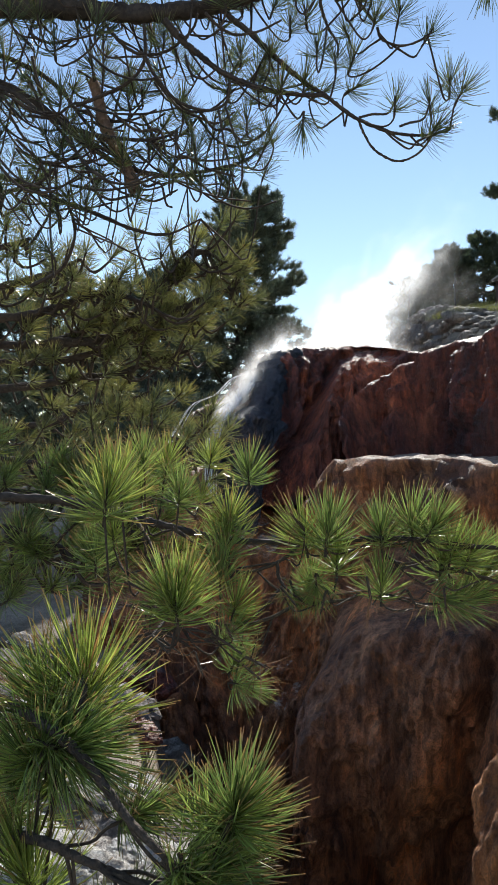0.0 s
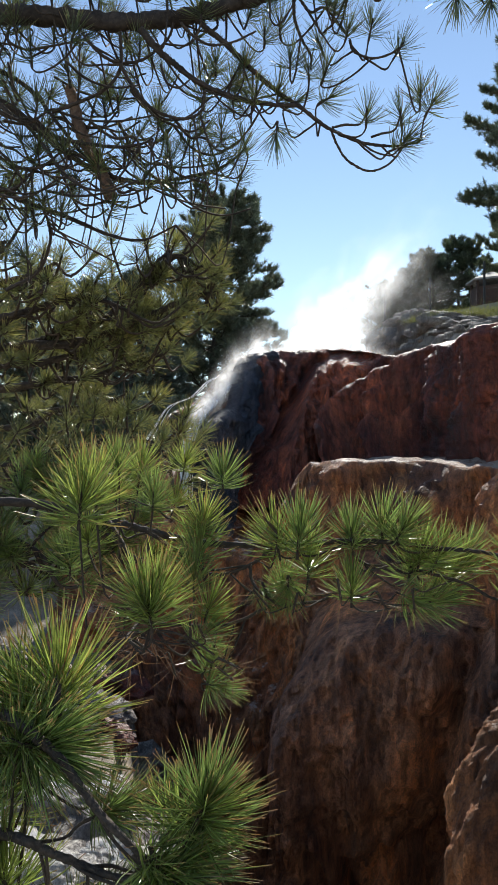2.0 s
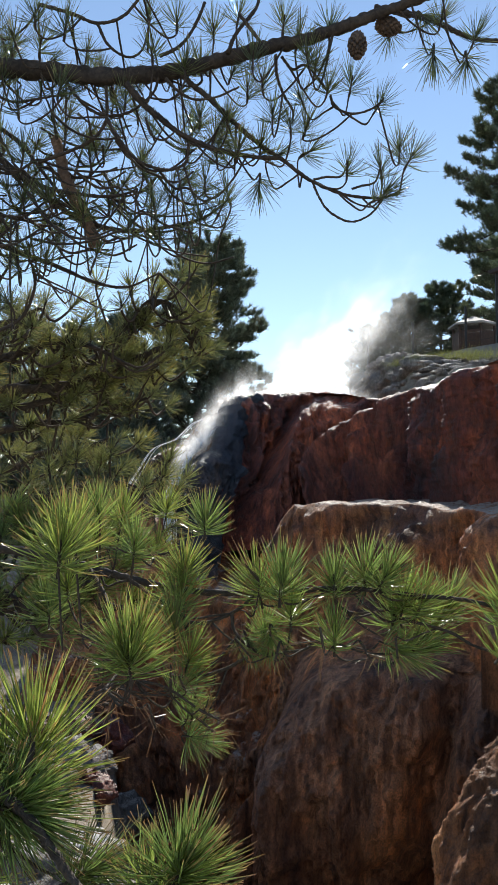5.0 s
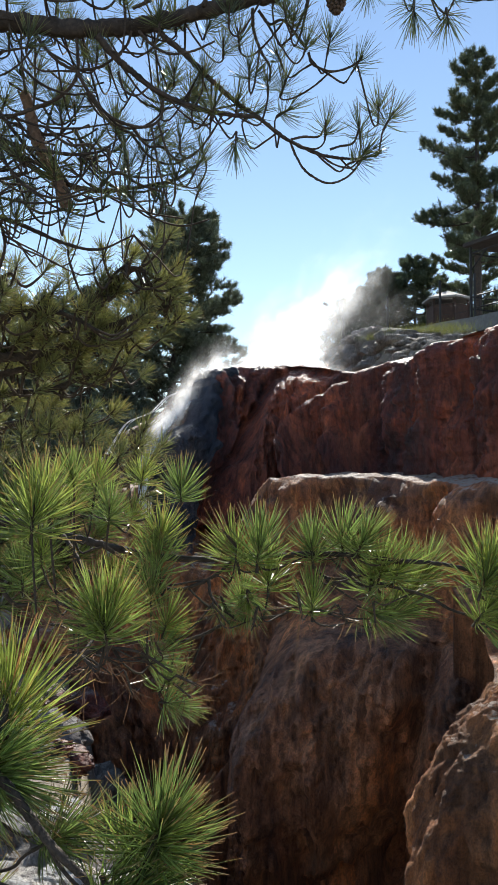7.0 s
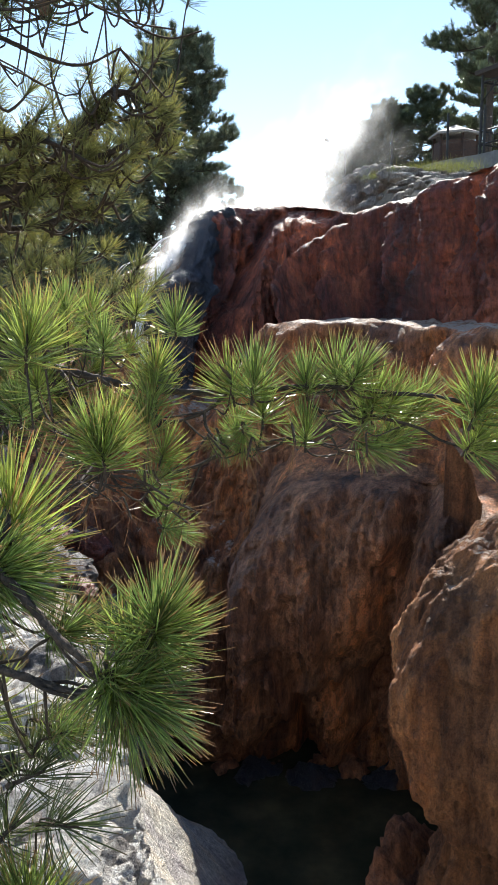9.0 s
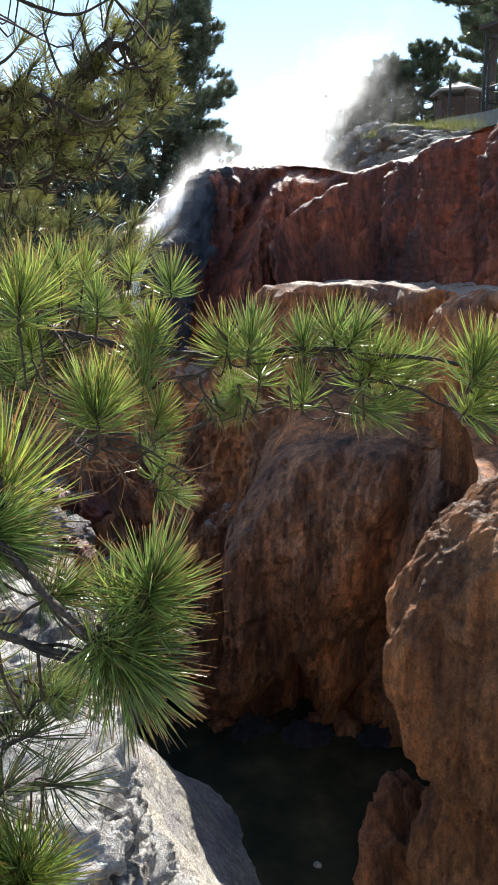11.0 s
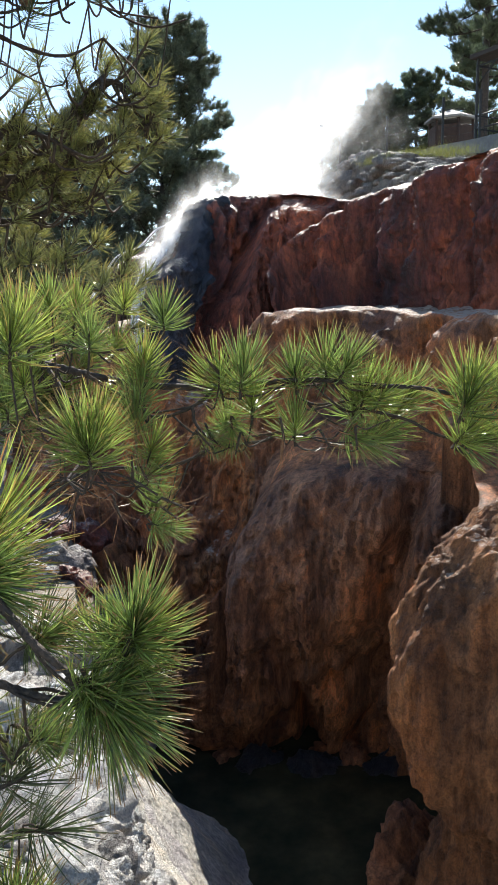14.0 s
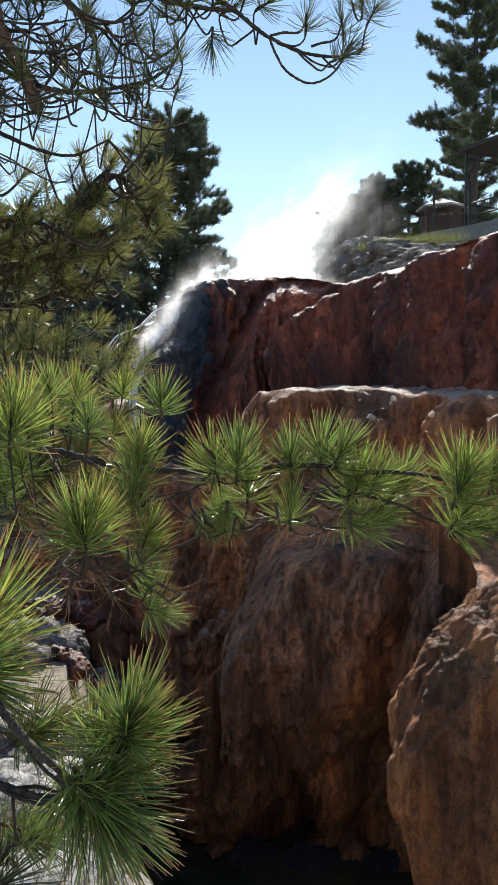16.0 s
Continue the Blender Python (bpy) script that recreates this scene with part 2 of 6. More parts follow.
def steam_material():
    """Droplets scatter the sun forward: white, half see-through, as dense as the mesh's own density says."""
    m, nodes, links, b = material("steam")
    nt = m.node_tree
    nodes.remove(b)
    at = nodes.new("ShaderNodeAttribute")
    at.attribute_name = "thick"
    n = tex_noise(nt, 1.3, 7, 0.62, None, 0.5)
    k = nodes.new("ShaderNodeMath")
    k.operation = "MULTIPLY"
    links.new(at.outputs["Fac"], k.inputs[0])
    links.new(ramp(nt, n, [(0.30, (0.12, 0.12, 0.12)), (0.62, (1, 1, 1))]), k.inputs[1])
    tr = nodes.new("ShaderNodeBsdfTranslucent")
    di = nodes.new("ShaderNodeBsdfDiffuse")
    for s in (tr, di):
        s.inputs["Color"].default_value = (0.97, 0.97, 0.97, 1)
    mx = nodes.new("ShaderNodeMixShader")
    mx.inputs[0].default_value = 0.3
    links.new(tr.outputs[0], mx.inputs[1])
    links.new(di.outputs[0], mx.inputs[2])
    fw = nodes.new("ShaderNodeBsdfRefraction")
    fw.distribution = "GGX"
    fw.inputs["IOR"].default_value, fw.inputs["Roughness"].default_value = 1.25, 0.9
    fm = nodes.new("ShaderNodeMixShader")
    fm.inputs[0].default_value = 0.4
    links.new(mx.outputs[0], fm.inputs[1])
    links.new(fw.outputs[0], fm.inputs[2])
    mx = fm
    cl = nodes.new("ShaderNodeBsdfTransparent")
    out = nodes.new("ShaderNodeMixShader")
    links.new(k.outputs[0], out.inputs[0])
    links.new(cl.outputs[0], out.inputs[1])
    links.new(mx.outputs[0], out.inputs[2])
    links.new(out.outputs[0], nodes["Material Output"].inputs["Surface"])
    return m


M_STEAM = steam_material()


# ---- mesh helpers ----
def part(name, data, mat, parent=None, label="", smooth=True):
    """Links a bmesh or a (verts, faces) pair as one mesh object, under a thing if one is given."""
    me = bpy.data.meshes.new(name)
    if isinstance(data, tuple):
        me.from_pydata(data[0], [], data[1])
    else:
        data.to_mesh(me)
        data.free()
    me.materials.append(mat)
    if smooth:
        me.shade_smooth()
    ob = new(name, me)
    if parent:
        ob.parent = parent
    if label:
        tagged(ob, label)
    return ob


def thing(name, place, label, category, group="", kind=""):
    ob = new(name)
    ob.location = place
    bpy.context.view_layer.update()
    return tagged(ob, label, category, group, kind)


def under(ob, parent):
    ob.parent = parent
    ob.matrix_parent_inverse = Matrix.Translation(parent.location).inverted()
    return ob


def spline(pts, n):
    """n points along a smooth curve through pts."""
    pts = [Vector(p) for p in pts]
    out = []
    for i in range(n):
        f = i / (n - 1) * (len(pts) - 1)
        k = min(int(f), len(pts) - 2)
        u = f - k
        p1, p2 = pts[k], pts[k + 1]
        p0 = pts[k - 1] if k else p1 * 2 - p2
        p3 = pts[k + 2] if k + 2 < len(pts) else p2 * 2 - p1
        out.append(0.5 * ((2 * p1) + (p2 - p0) * u + (2 * p0 - 5 * p1 + 4 * p2 - p3) * u * u + (3 * p1 - p0 - 3 * p2 + p3) * u ** 3))
    return out


def tube(line, r0, r1, sides=6, knob=0.12, verts=None, faces=None):
    """A tapered tube along line, a little uneven, closed at both ends."""
    verts = [] if verts is None else verts
    faces = [] if faces is None else faces
    base = len(verts)
    n = len(line)
    ref = Vector((0.31, 0.2, 0.93)).normalized()
    for i, p in enumerate(line):
        d = (line[min(i + 1, n - 1)] - line[max(i - 1, 0)]).normalized()
        a = d.cross(ref)
        if a.length < 0.05:
            a = d.cross(Vector((1, 0, 0)))
        a.normalize()
        b = d.cross(a)
        r = r0 + (r1 - r0) * i / (n - 1)
        for s in range(sides):
            w = 2 * math.pi * s / sides
            rr = r * (1 + knob * random.uniform(-1, 1))
            verts.append(tuple(p + (a * math.cos(w) + b * math.sin(w)) * rr))
    for i in range(n - 1):
        for s in range(sides):
            q = base + i * sides
            faces.append((q + s, q + (s + 1) % sides, q + sides + (s + 1) % sides, q + sides + s))
    faces.append(tuple(base + s for s in reversed(range(sides))))
    faces.append(tuple(base + (n - 1) * sides + s for s in range(sides)))
    return verts, faces


def smooth_step(a, b, v):
    u = min(1.0, max(0.0, (v - a) / (b - a)))
    return u * u * (3 - 2 * u)


def fbm(p, octaves=5):
    return noise.fractal(p, 0.62, 2.1, octaves)


def box_bm(bm, sx, sy, sz, m):
    bmesh.ops.create_cube(bm, size=1.0, matrix=m @ Matrix.Diagonal((sx, sy, sz, 1)))


# ---- rock and ground ----
def rock_mass(name, rim, foot, mat, label, depth=4.0, drop=6.0, nu=170, nv=90, bulge=0.6, flute=0.35, rough=0.3, seed=0, ridges=(), round_top=0.12, lean=0.0, slope=0.06, slope_end=None, depth_end=None, thin=1.0, steps=()):
    """A travertine mass: a face let down from its rim to its foot, fluted and bulging, a top that runs back and a back that goes down.
    ridges: (s0, v0, s1, v1, width, height) on the face, s along it and v down it, 0 to 1.
    steps: (line of (s, v), height, softness, s where it fades out, fade length): below the line the face stands out by the height."""
    top, low = spline(rim, nu), spline(foot, nu)
    off = Vector((seed * 7.3, seed * 3.1, seed * 5.7))
    verts, faces = [], []
    back = 14
    for i in range(nu):
        s = i / (nu - 1)
        t, f = top[i], low[i]
        along = (low[min(i + 1, nu - 1)] - low[max(i - 1, 0)]) + (top[min(i + 1, nu - 1)] - top[max(i - 1, 0)])
        out = Vector((along.y, -along.x, 0)).normalized()
        for j in range(back):            # the back and the top, from behind forward
            u = j / (back - 1)
            run = (depth + ((depth if depth_end is None else depth_end) - depth) * smooth_step(0.4, 0.7, s)) * (1 - u) * (thin + (1 - thin) * smooth_step(0.12, 0.3, s))
            fall_off = slope + ((slope if slope_end is None else slope_end) - slope) * smooth_step(0.4, 0.65, s)
            p = t - out * (run + 0.02 + round_top) + Vector((0, 0, -fall_off * run))
            if j == 0:
                p.z = min(f.z, t.z - drop)
            else:
                p.z += 0.22 * rough * fbm(p * 1.1 + off, 5) * (1 if u < 0.97 else 0.4)
            verts.append(tuple(p))
        for j in range(nv):
            v = j / (nv - 1)
            p = t.lerp(f, v)
            edge = smooth_step(0, 0.04, v)
            d = bulge * math.sin(math.pi * min(1, v * 1.05)) ** 0.8 + lean * v * (1 - v)
            q = Vector((p.x * 1.0, p.y * 1.0, p.z * 0.18)) + off
            d += flute * edge * (noise.noise(q * 1.3) + 0.6 * abs(noise.noise(q * 3.1)) + 0.35 * noise.noise(q * 7.0) + 0.22 * noise.noise(q * 15.0))
            d += rough * edge * (fbm(p * 0.9 + off, 6) * 0.7 + 0.09 * fbm(p * 4.5 + off, 4) - 0.10 * max(0.0, noise.noise(p * 2.6 + off) - 0.25))
            for s0, v0, s1, v1, w, h in ridges:
                k = (v - v0) / (v1 - v0) if abs(v1 - v0) > 1e-6 else 0
                if -0.15 < k < 1.15:
                    c = s0 + (s1 - s0) * k + 0.012 * noise.noise(Vector((v * 6, seed, s0 * 9)))
                    fade = smooth_step(-0.15, 0.05, k) * (1 - smooth_step(0.9, 1.15, k))
                    d += h * fade * math.exp(-((s - c) / w) ** 2)
            for line, h, soft, s_end, fade in steps:
                if line[0][0] < s < s_end + fade:
                    at = line[-1][1]
                    for (sa, va), (sb, vb) in zip(line, line[1:]):
                        if sa <= s <= sb:
                            at = va + (vb - va) * (s - sa) / (sb - sa)
                            break
                    at += 0.02 * noise.noise(Vector((s * 60, seed, 1.7))) + 0.012 * noise.noise(Vector((s * 170, seed, 4.2)))
                    d += (h * smooth_step(at, at + soft, v) - 0.45 * abs(h) * math.exp(-((v - at + 0.03) / 0.045) ** 2)) * smooth_step(line[0][0], line[0][0] + 0.02, s) * (1 - smooth_step(s_end, s_end + fade, s))
            k = max(0.0, 1 - v / 0.13)
            d -= round_top * (1 - math.sqrt(max(0.0, 1 - k * k)))
            p = p + out * d
            p.z += 0.10 * rough * noise.noise(p * 2.3 + off) + (0.16 * rough * fbm(Vector((p.x * 2, seed, p.y)), 4)) * (1 - v)
            verts.append(tuple(p))
    m = back + nv
    for i in range(nu - 1):
        for j in range(m - 1):
            a = i * m + j
            faces.append((a, a + m, a + m + 1, a + 1))
    faces.append(tuple(range(m)))
    faces.append(tuple((nu - 1) * m + j for j in reversed(range(m))))
    ob = part(name, (verts, faces), mat)
    return tagged(ob, label, "rock")


def boulder(name, place, size, mat, label, seed, rot=0.0, detail=3, rough=0.35, group=""):
    """A broken, weathered block: facets cut off a ball, then roughened."""
    rnd = random.Random(seed)
    bm = bmesh.new()
    bmesh.ops.create_icosphere(bm, subdivisions=detail, radius=1.0)
    cuts = [(Vector((rnd.uniform(-1, 1), rnd.uniform(-1, 1), rnd.uniform(-0.6, 1))).normalized(), rnd.uniform(0.55, 0.85)) for _ in range(11)]
    o = Vector((seed * 1.7, seed * 0.9, seed * 2.3))
    for v in bm.verts:
        p = v.co.copy()
        for n, d in cuts:
            k = p.dot(n)
            if k > d:
                p -= n * (k - d) * 0.9
        p += p.normalized() * (0.20 * rough * fbm(p * 2.0 + o, 6)) + Vector((0, 0, 0.10 * rough * abs(noise.noise(p * 4.0 + o))))
        v.co = Vector((p.x * size[0], p.y * size[1], p.z * size[2]))
    bmesh.ops.rotate(bm, verts=bm.verts, cent=(0, 0, 0), matrix=Euler((rnd.uniform(-0.3, 0.3), rnd.uniform(-0.3, 0.3), rot)).to_matrix())
    ob = part(name, bm, mat)
    ob.location = place
    return tagged(ob, label, "rock", group)


# ---- pine foliage ----
def tuft_mesh(name, count, length, mat, seed, segs=2, width=0.0014, shoot=0.07, spread=(12, 82), curl=0.25):
    """A brush of needles round the end of a shoot that points up z."""
    rnd = random.Random(seed)
    verts, faces, along = [], [], []
    for _ in range(count):
        h = rnd.random()
        th = radians(spread[1] + (spread[0] - spread[1]) * h ** 1.3 + rnd.gauss(0, 9))
        ph = rnd.uniform(0, 2 * math.pi)
        side = Vector((math.cos(ph), math.sin(ph), 0))
        d = side * math.sin(th) + Vector((0, 0, math.cos(th)))
        root = Vector((0, 0, shoot * (h - 0.85))) + side * 0.004
        ln = length * rnd.uniform(0.72, 1.08)
        bend = Vector((rnd.gauss(0, 0.08), rnd.gauss(0, 0.08), rnd.gauss(0.04, 0.08) + curl * 0.5 * math.sin(th)))
        a = Matrix.Rotation(rnd.uniform(0, 6.28), 3, d) @ d.orthogonal().normalized()
        b = d.cross(a)
        base = len(verts)
        for k in range(segs + 1):
            u = k / segs
            c = root + d * ln * u + bend * ln * u * u
            w = width * (0.8 if k == 0 else 0.5 if k == segs else 1.0)
            for sx, up in ((-1, 0), (0, 0.7), (1, 0)):
                verts.append(tuple(c + a * (w * sx) + b * (w * up)))
                along.append(u)
        for k in range(segs):
            for s in range(2):
                q = base + k * 3
                faces.append((q + s, q + s + 1, q + 4 + s, q + 3 + s))
    # the shoot itself
    v0 = len(verts)
    tube([Vector((0, 0, z)) for z in (-shoot * 1.1, -shoot * 0.4, 0.002)], 0.004, 0.003, 5, 0.2, verts, faces)
    tube([Vector((0, 0, z)) for z in (0.0, 0.006, 0.016)], 0.0048, 0.0012, 6, 0.1, verts, faces)
    along += [0.0] * (len(verts) - v0)
    me = bpy.data.meshes.new(name)
    me.from_pydata(verts, [], faces)
    me.materials.append(mat)
    me.materials.append(M_TWIG)
    sides = [p for p in me.polygons if p.vertices[0] >= v0]
    for p in sides:
        p.material_index = 1
    me.attributes.new("along", "FLOAT", "POINT").data.foreach_set("value", along)
    return me


NEAR_TUFTS = [tuft_mesh("needle_tuft", 230, 0.102, M_NEEDLE, 10 + i, 3, 0.0011, 0.07, (6, 86)) for i in range(4)]
MID_TUFTS = [tuft_mesh("needle_tuft", 135, 0.106, M_NEEDLE, 20 + i, 3, 0.0014, 0.06, (6, 88), 0.3) for i in range(6)]
TOP_TUFTS = [tuft_mesh("needle_tuft", 66, 0.078, M_NEEDLE_SHADED, 30 + i, 2, 0.0011, 0.045, (6, 88)) for i in range(6)]
SIDE_TUFTS = [tuft_mesh("needle_tuft", 62, 0.092, M_NEEDLE_YELLOW, 40 + i, 2, 0.0018, 0.06, (8, 85)) for i in range(6)]
DARK_TUFTS = [tuft_mesh("needle_tuft", 84, 0.105, M_NEEDLE, 45 + i, 2, 0.0015, 0.06, (8, 88)) for i in range(3)]
DEAD_TUFTS = [tuft_mesh("needle_tuft", 15, 0.10, M_NEEDLE_DEAD, 50 + i, 2, 0.0011, 0.05, (20, 120), -0.4) for i in range(3)]


def limb(tree, pts, r0, r1, mat=None, n=0, sides=7, name="limb"):
    line = spline(pts, n or 12 * len(pts))
    ob = part(name, tube(line, r0, r1, sides, 0.22), mat or M_BARK)
    under(ob, tree)
    return line


def set_tuft(tree, kinds, place, way, size=1.0, label=""):
    way = Vector(way).normalized()
    ob = new("needle_tuft", random.choice(kinds))
    turn = way.to_track_quat("Z", "Y").to_matrix().to_4x4() @ Matrix.Rotation(random.uniform(0, 6.28), 4, "Z")
    ob.matrix_world = Matrix.Translation(place) @ turn @ Matrix.Diagonal((size, size, size, 1))
    under(ob, tree)
    if label:
        tagged(ob, label)
    return ob


def spray(tree, kinds, lines, tufts, lift=-0.25, twig=0.0032, sag=0.2, label="", reach=0.6):
    """Tufts as (x, y, z, degrees from upright to the right, size), each on a sagging twig from the nearest of the given limbs."""
    for x, y, z, turn, size in tufts:
        p = Vector((x, y, z))
        way = Vector((math.sin(radians(turn)), lift + random.uniform(-0.35, 0.25), math.cos(radians(turn))))
        set_tuft(tree, kinds, p, way, size * random.uniform(0.93, 1.06), label)
        near = min((q for ln in lines for q in ln), key=lambda q: abs((q - p).length - 0.15) + 0.35 * abs(q.y - p.y))
        gap = (near - p).length
        if 0.03 < gap < reach:
            foot = p - way.normalized() * 0.05
            low = min(near.z, foot.z) - sag * gap * random.uniform(0.35, 0.8)
            a, c = near.lerp(foot, 0.33), near.lerp(foot, 0.75)
            a.z, c.z = 0.45 * near.z + 0.55 * low, low
            a.y += random.uniform(-0.1, 0.1) * gap
            under(part("twig", tube(spline([near, a, c, foot, p], 15), twig * 1.1, twig * 0.8, 5, 0.2), M_TWIG), tree)


def foliage_bough(tree, kinds, pts, r0, r1, count, spread, seed, size=1.0, start=0.0):
    """A limb with tufts on short side twigs all along it."""
    rnd = random.Random(seed)
    line = limb(tree, pts, r0, r1, M_BARK)
    count = int(0.78 * count)
    for k in range(count):
        i = int((start + (1 - start) * (k + rnd.random()) / count) * (len(line) - 1))
        base = line[i]
        d = (line[min(i + 1, len(line) - 1)] - line[max(i - 1, 0)]).normalized()
        p = base + Vector((rnd.uniform(-1, 1), rnd.uniform(-1, 1), rnd.uniform(-0.7, 1.0))) * spread * 0.8 + d * spread * 0.5
        way = (p - base).normalized() * 0.7 + d * 0.3 + Vector((0, -0.15, 0.7))
        set_tuft(tree, kinds, p, way, size * rnd.uniform(0.8, 1.15))
        foot = p - way.normalized() * 0.07 * size
        line2 = spline([base, base.lerp(foot, 0.5) + Vector((0, 0, -0.24 * spread)), foot, p], 9)
        under(part("twig", tube(line2, 0.0085, 0.005, 5, 0.2), M_TWIG), tree)
    return line


def far_pine(name, place, height, radius, trunk_r, mat, seed, label, group="", boughs=46, clumps=26, tilt=0.0, crown_from=0.12, needle=0.17, shape=0.75):
    """A pine some way off: trunk, whorled boughs and a crown of many small brushes of needles, ragged and with gaps."""
    rnd = random.Random(seed)
    tree = thing(name, place, label, "tree", group)
    base = Vector(place)
    top = base + Vector((tilt * height, 0, height))
    trunk = spline([base, base.lerp(top, 0.4) + Vector((rnd.uniform(-.15, .15), 0, 0)), base.lerp(top, 0.75), top], 16)
    under(part("trunk", tube(trunk, trunk_r, 0.03, 8, 0.08), M_BARK), tree)
    lv, lf = [], []
    cv, cf, along = [], [], []
    for b in range(boughs):
        u = crown_from + (1 - crown_from) * ((b + rnd.random()) / boughs)
        u = min(u, 0.995)
        k = u * (len(trunk) - 1)
        root = trunk[int(k)].lerp(trunk[min(int(k) + 1, len(trunk) - 1)], k - int(k))
        w = (u - crown_from) / (1 - crown_from)
        reach = radius * ((1 - w) ** shape * 0.92 + 0.08) * rnd.uniform(0.66, 1.1) * (0.55 + 0.45 * smooth_step(0, 0.18, w))
        az = b * 2.4 + rnd.uniform(-0.5, 0.5)
        d = Vector((math.cos(az), math.sin(az), 0))
        tip = root + d * reach + Vector((0, 0, reach * rnd.uniform(-0.12, 0.6)))
        mid = root.lerp(tip, 0.5) + Vector((0, 0, -0.10 * reach))
        line = spline([root, mid, tip], 9)
        tube(line, 0.035 * (1.2 - w) + 0.012, 0.012, 4, 0.1, lv, lf)
        side = Vector((-d.y, d.x, 0))
        n = max(4, int(clumps * 0.26 * (reach / radius)))
        for c in range(n):
            f = 0.28 + 0.72 * (c + rnd.random()) / n
            q0 = line[min(8, int(8.99 * f))]
            way = (d * rnd.uniform(0.3, 0.9) + side * rnd.choice((-1, 1)) * rnd.uniform(0.3, 1.0) + Vector((0, 0, rnd.uniform(-0.1, 1.1)))).normalized()
            out = (0.14 + 0.30 * reach * (1.15 - f)) * rnd.uniform(0.6, 1.2)
            q1 = q0 + way * out
            tube([q0, q0.lerp(q1, 0.5) - Vector((0, 0, 0.05 * out)), q1], 0.016, 0.008, 3, 0.0, lv, lf)
            for m in range(4):
                q = q0.lerp(q1, 0.35 + 0.22 * m) + Vector((rnd.gauss(0, 0.05), rnd.gauss(0, 0.05), rnd.gauss(0.02, 0.04)))
                axis = (way * 0.8 + Vector((rnd.uniform(-.4, .4), rnd.uniform(-.4, .4), 0.7))).normalized()
                for _ in range(26):
                    e = (axis + Vector((rnd.gauss(0, 0.6), rnd.gauss(0, 0.6), rnd.gauss(0, 0.5)))).normalized()
                    o = Matrix.Rotation(rnd.uniform(0, 6.28), 3, e) @ e.orthogonal().normalized()
                    r = q + axis * rnd.uniform(-0.16, 0.05)
                    wd = 0.05 * needle
                    i0 = len(cv)
                    ln = needle * rnd.uniform(0.7, 1.15)
                    cv += [tuple(r + o * wd), tuple(r - o * wd), tuple(r + e * ln)]
                    cf.append((i0, i0 + 1, i0 + 2))
                    along += [0, 0, 0.9]
    under(part("branchwork", (lv, lf), M_BARK), tree)
    crown = part("crown", (cv, cf), mat, None, "", False)
    crown.data.attributes.new("along", "FLOAT", "POINT").data.foreach_set("value", along)
    under(crown, tree)
    return tree


# ---- the ground, one sheet to the horizon ----
def ground_z(x, y):
    """The path's edge near by, the gully with the pool, the bank above the rocks, then the level ground behind it."""
    near = -0.05 - 0.9 * smooth_step(0.9, 4.2, y) - 1.0 * smooth_step(4.2, 7.5, y)
    left = near - 0.4 * smooth_step(9, 16, y) + 2.2 * smooth_step(16, 24, y)
    g = smooth_step(-0.75, 0.5, x + 0.14 * (y - 5.5)) * smooth_step(0.7, 3.4, y + 0.1 * max(0, x))
    z = left + (-6.9 - left) * g
    edge = 21.0 - 7.5 * smooth_step(3.4, 5.6, x)
    hill = 3.4 + 3.5 * smooth_step(edge, 31, y)
    side = smooth_step(4.2, 7.0, x)
    far = hill * side + (0.9 + 2.4 * smooth_step(30, 70, y)) * (1 - side)
    return z + (far - z) * smooth_step(edge + 0.5, edge + 3.0, y)


def build_ground():
    ax = [-900, -500, -250, -120, -60, -35, -22] + [-14 + 0.45 * i for i in range(74)] + [21, 24, 30, 45, 80, 160, 320, 600, 900]
    ay = [-900, -400, -150, -60, -25, -10, -5] + [-3 + 0.4 * i for i in range(100)] + [39, 43, 50, 65, 90, 130, 200, 400, 900, 2500]
    verts, faces = [], []
    for x in ax:
        for y in ay:
            z = ground_z(x, y)
            if abs(x) < 25 and -4 < y < 50:
                z += 0.10 * fbm(Vector((x * 0.9, y * 0.9, 3.0)), 5)
            verts.append((x, y, z))
    n = len(ay)
    for i in range(len(ax) - 1):
        for j in range(n - 1):
            a = i * n + j
            faces.append((a, a + n, a + n + 1, a + 1))
    ob = part("ground", (verts, faces), M_GROUND)
    tagged(ob, "dry stony hillside ground falling to a gully", "ground", "", "structure")


build_ground()

# the pool at the foot of the cliff
pool = part("water", ([(-1.2, 5.5, -6.0), (12, 5.5, -6.0), (12, 16, -6.0), (-1.2, 16, -6.0)], [(0, 1, 2, 3)]), M_POOL)
tagged(pool, "dark still water of a small hot spring pool", "water", "", "structure")

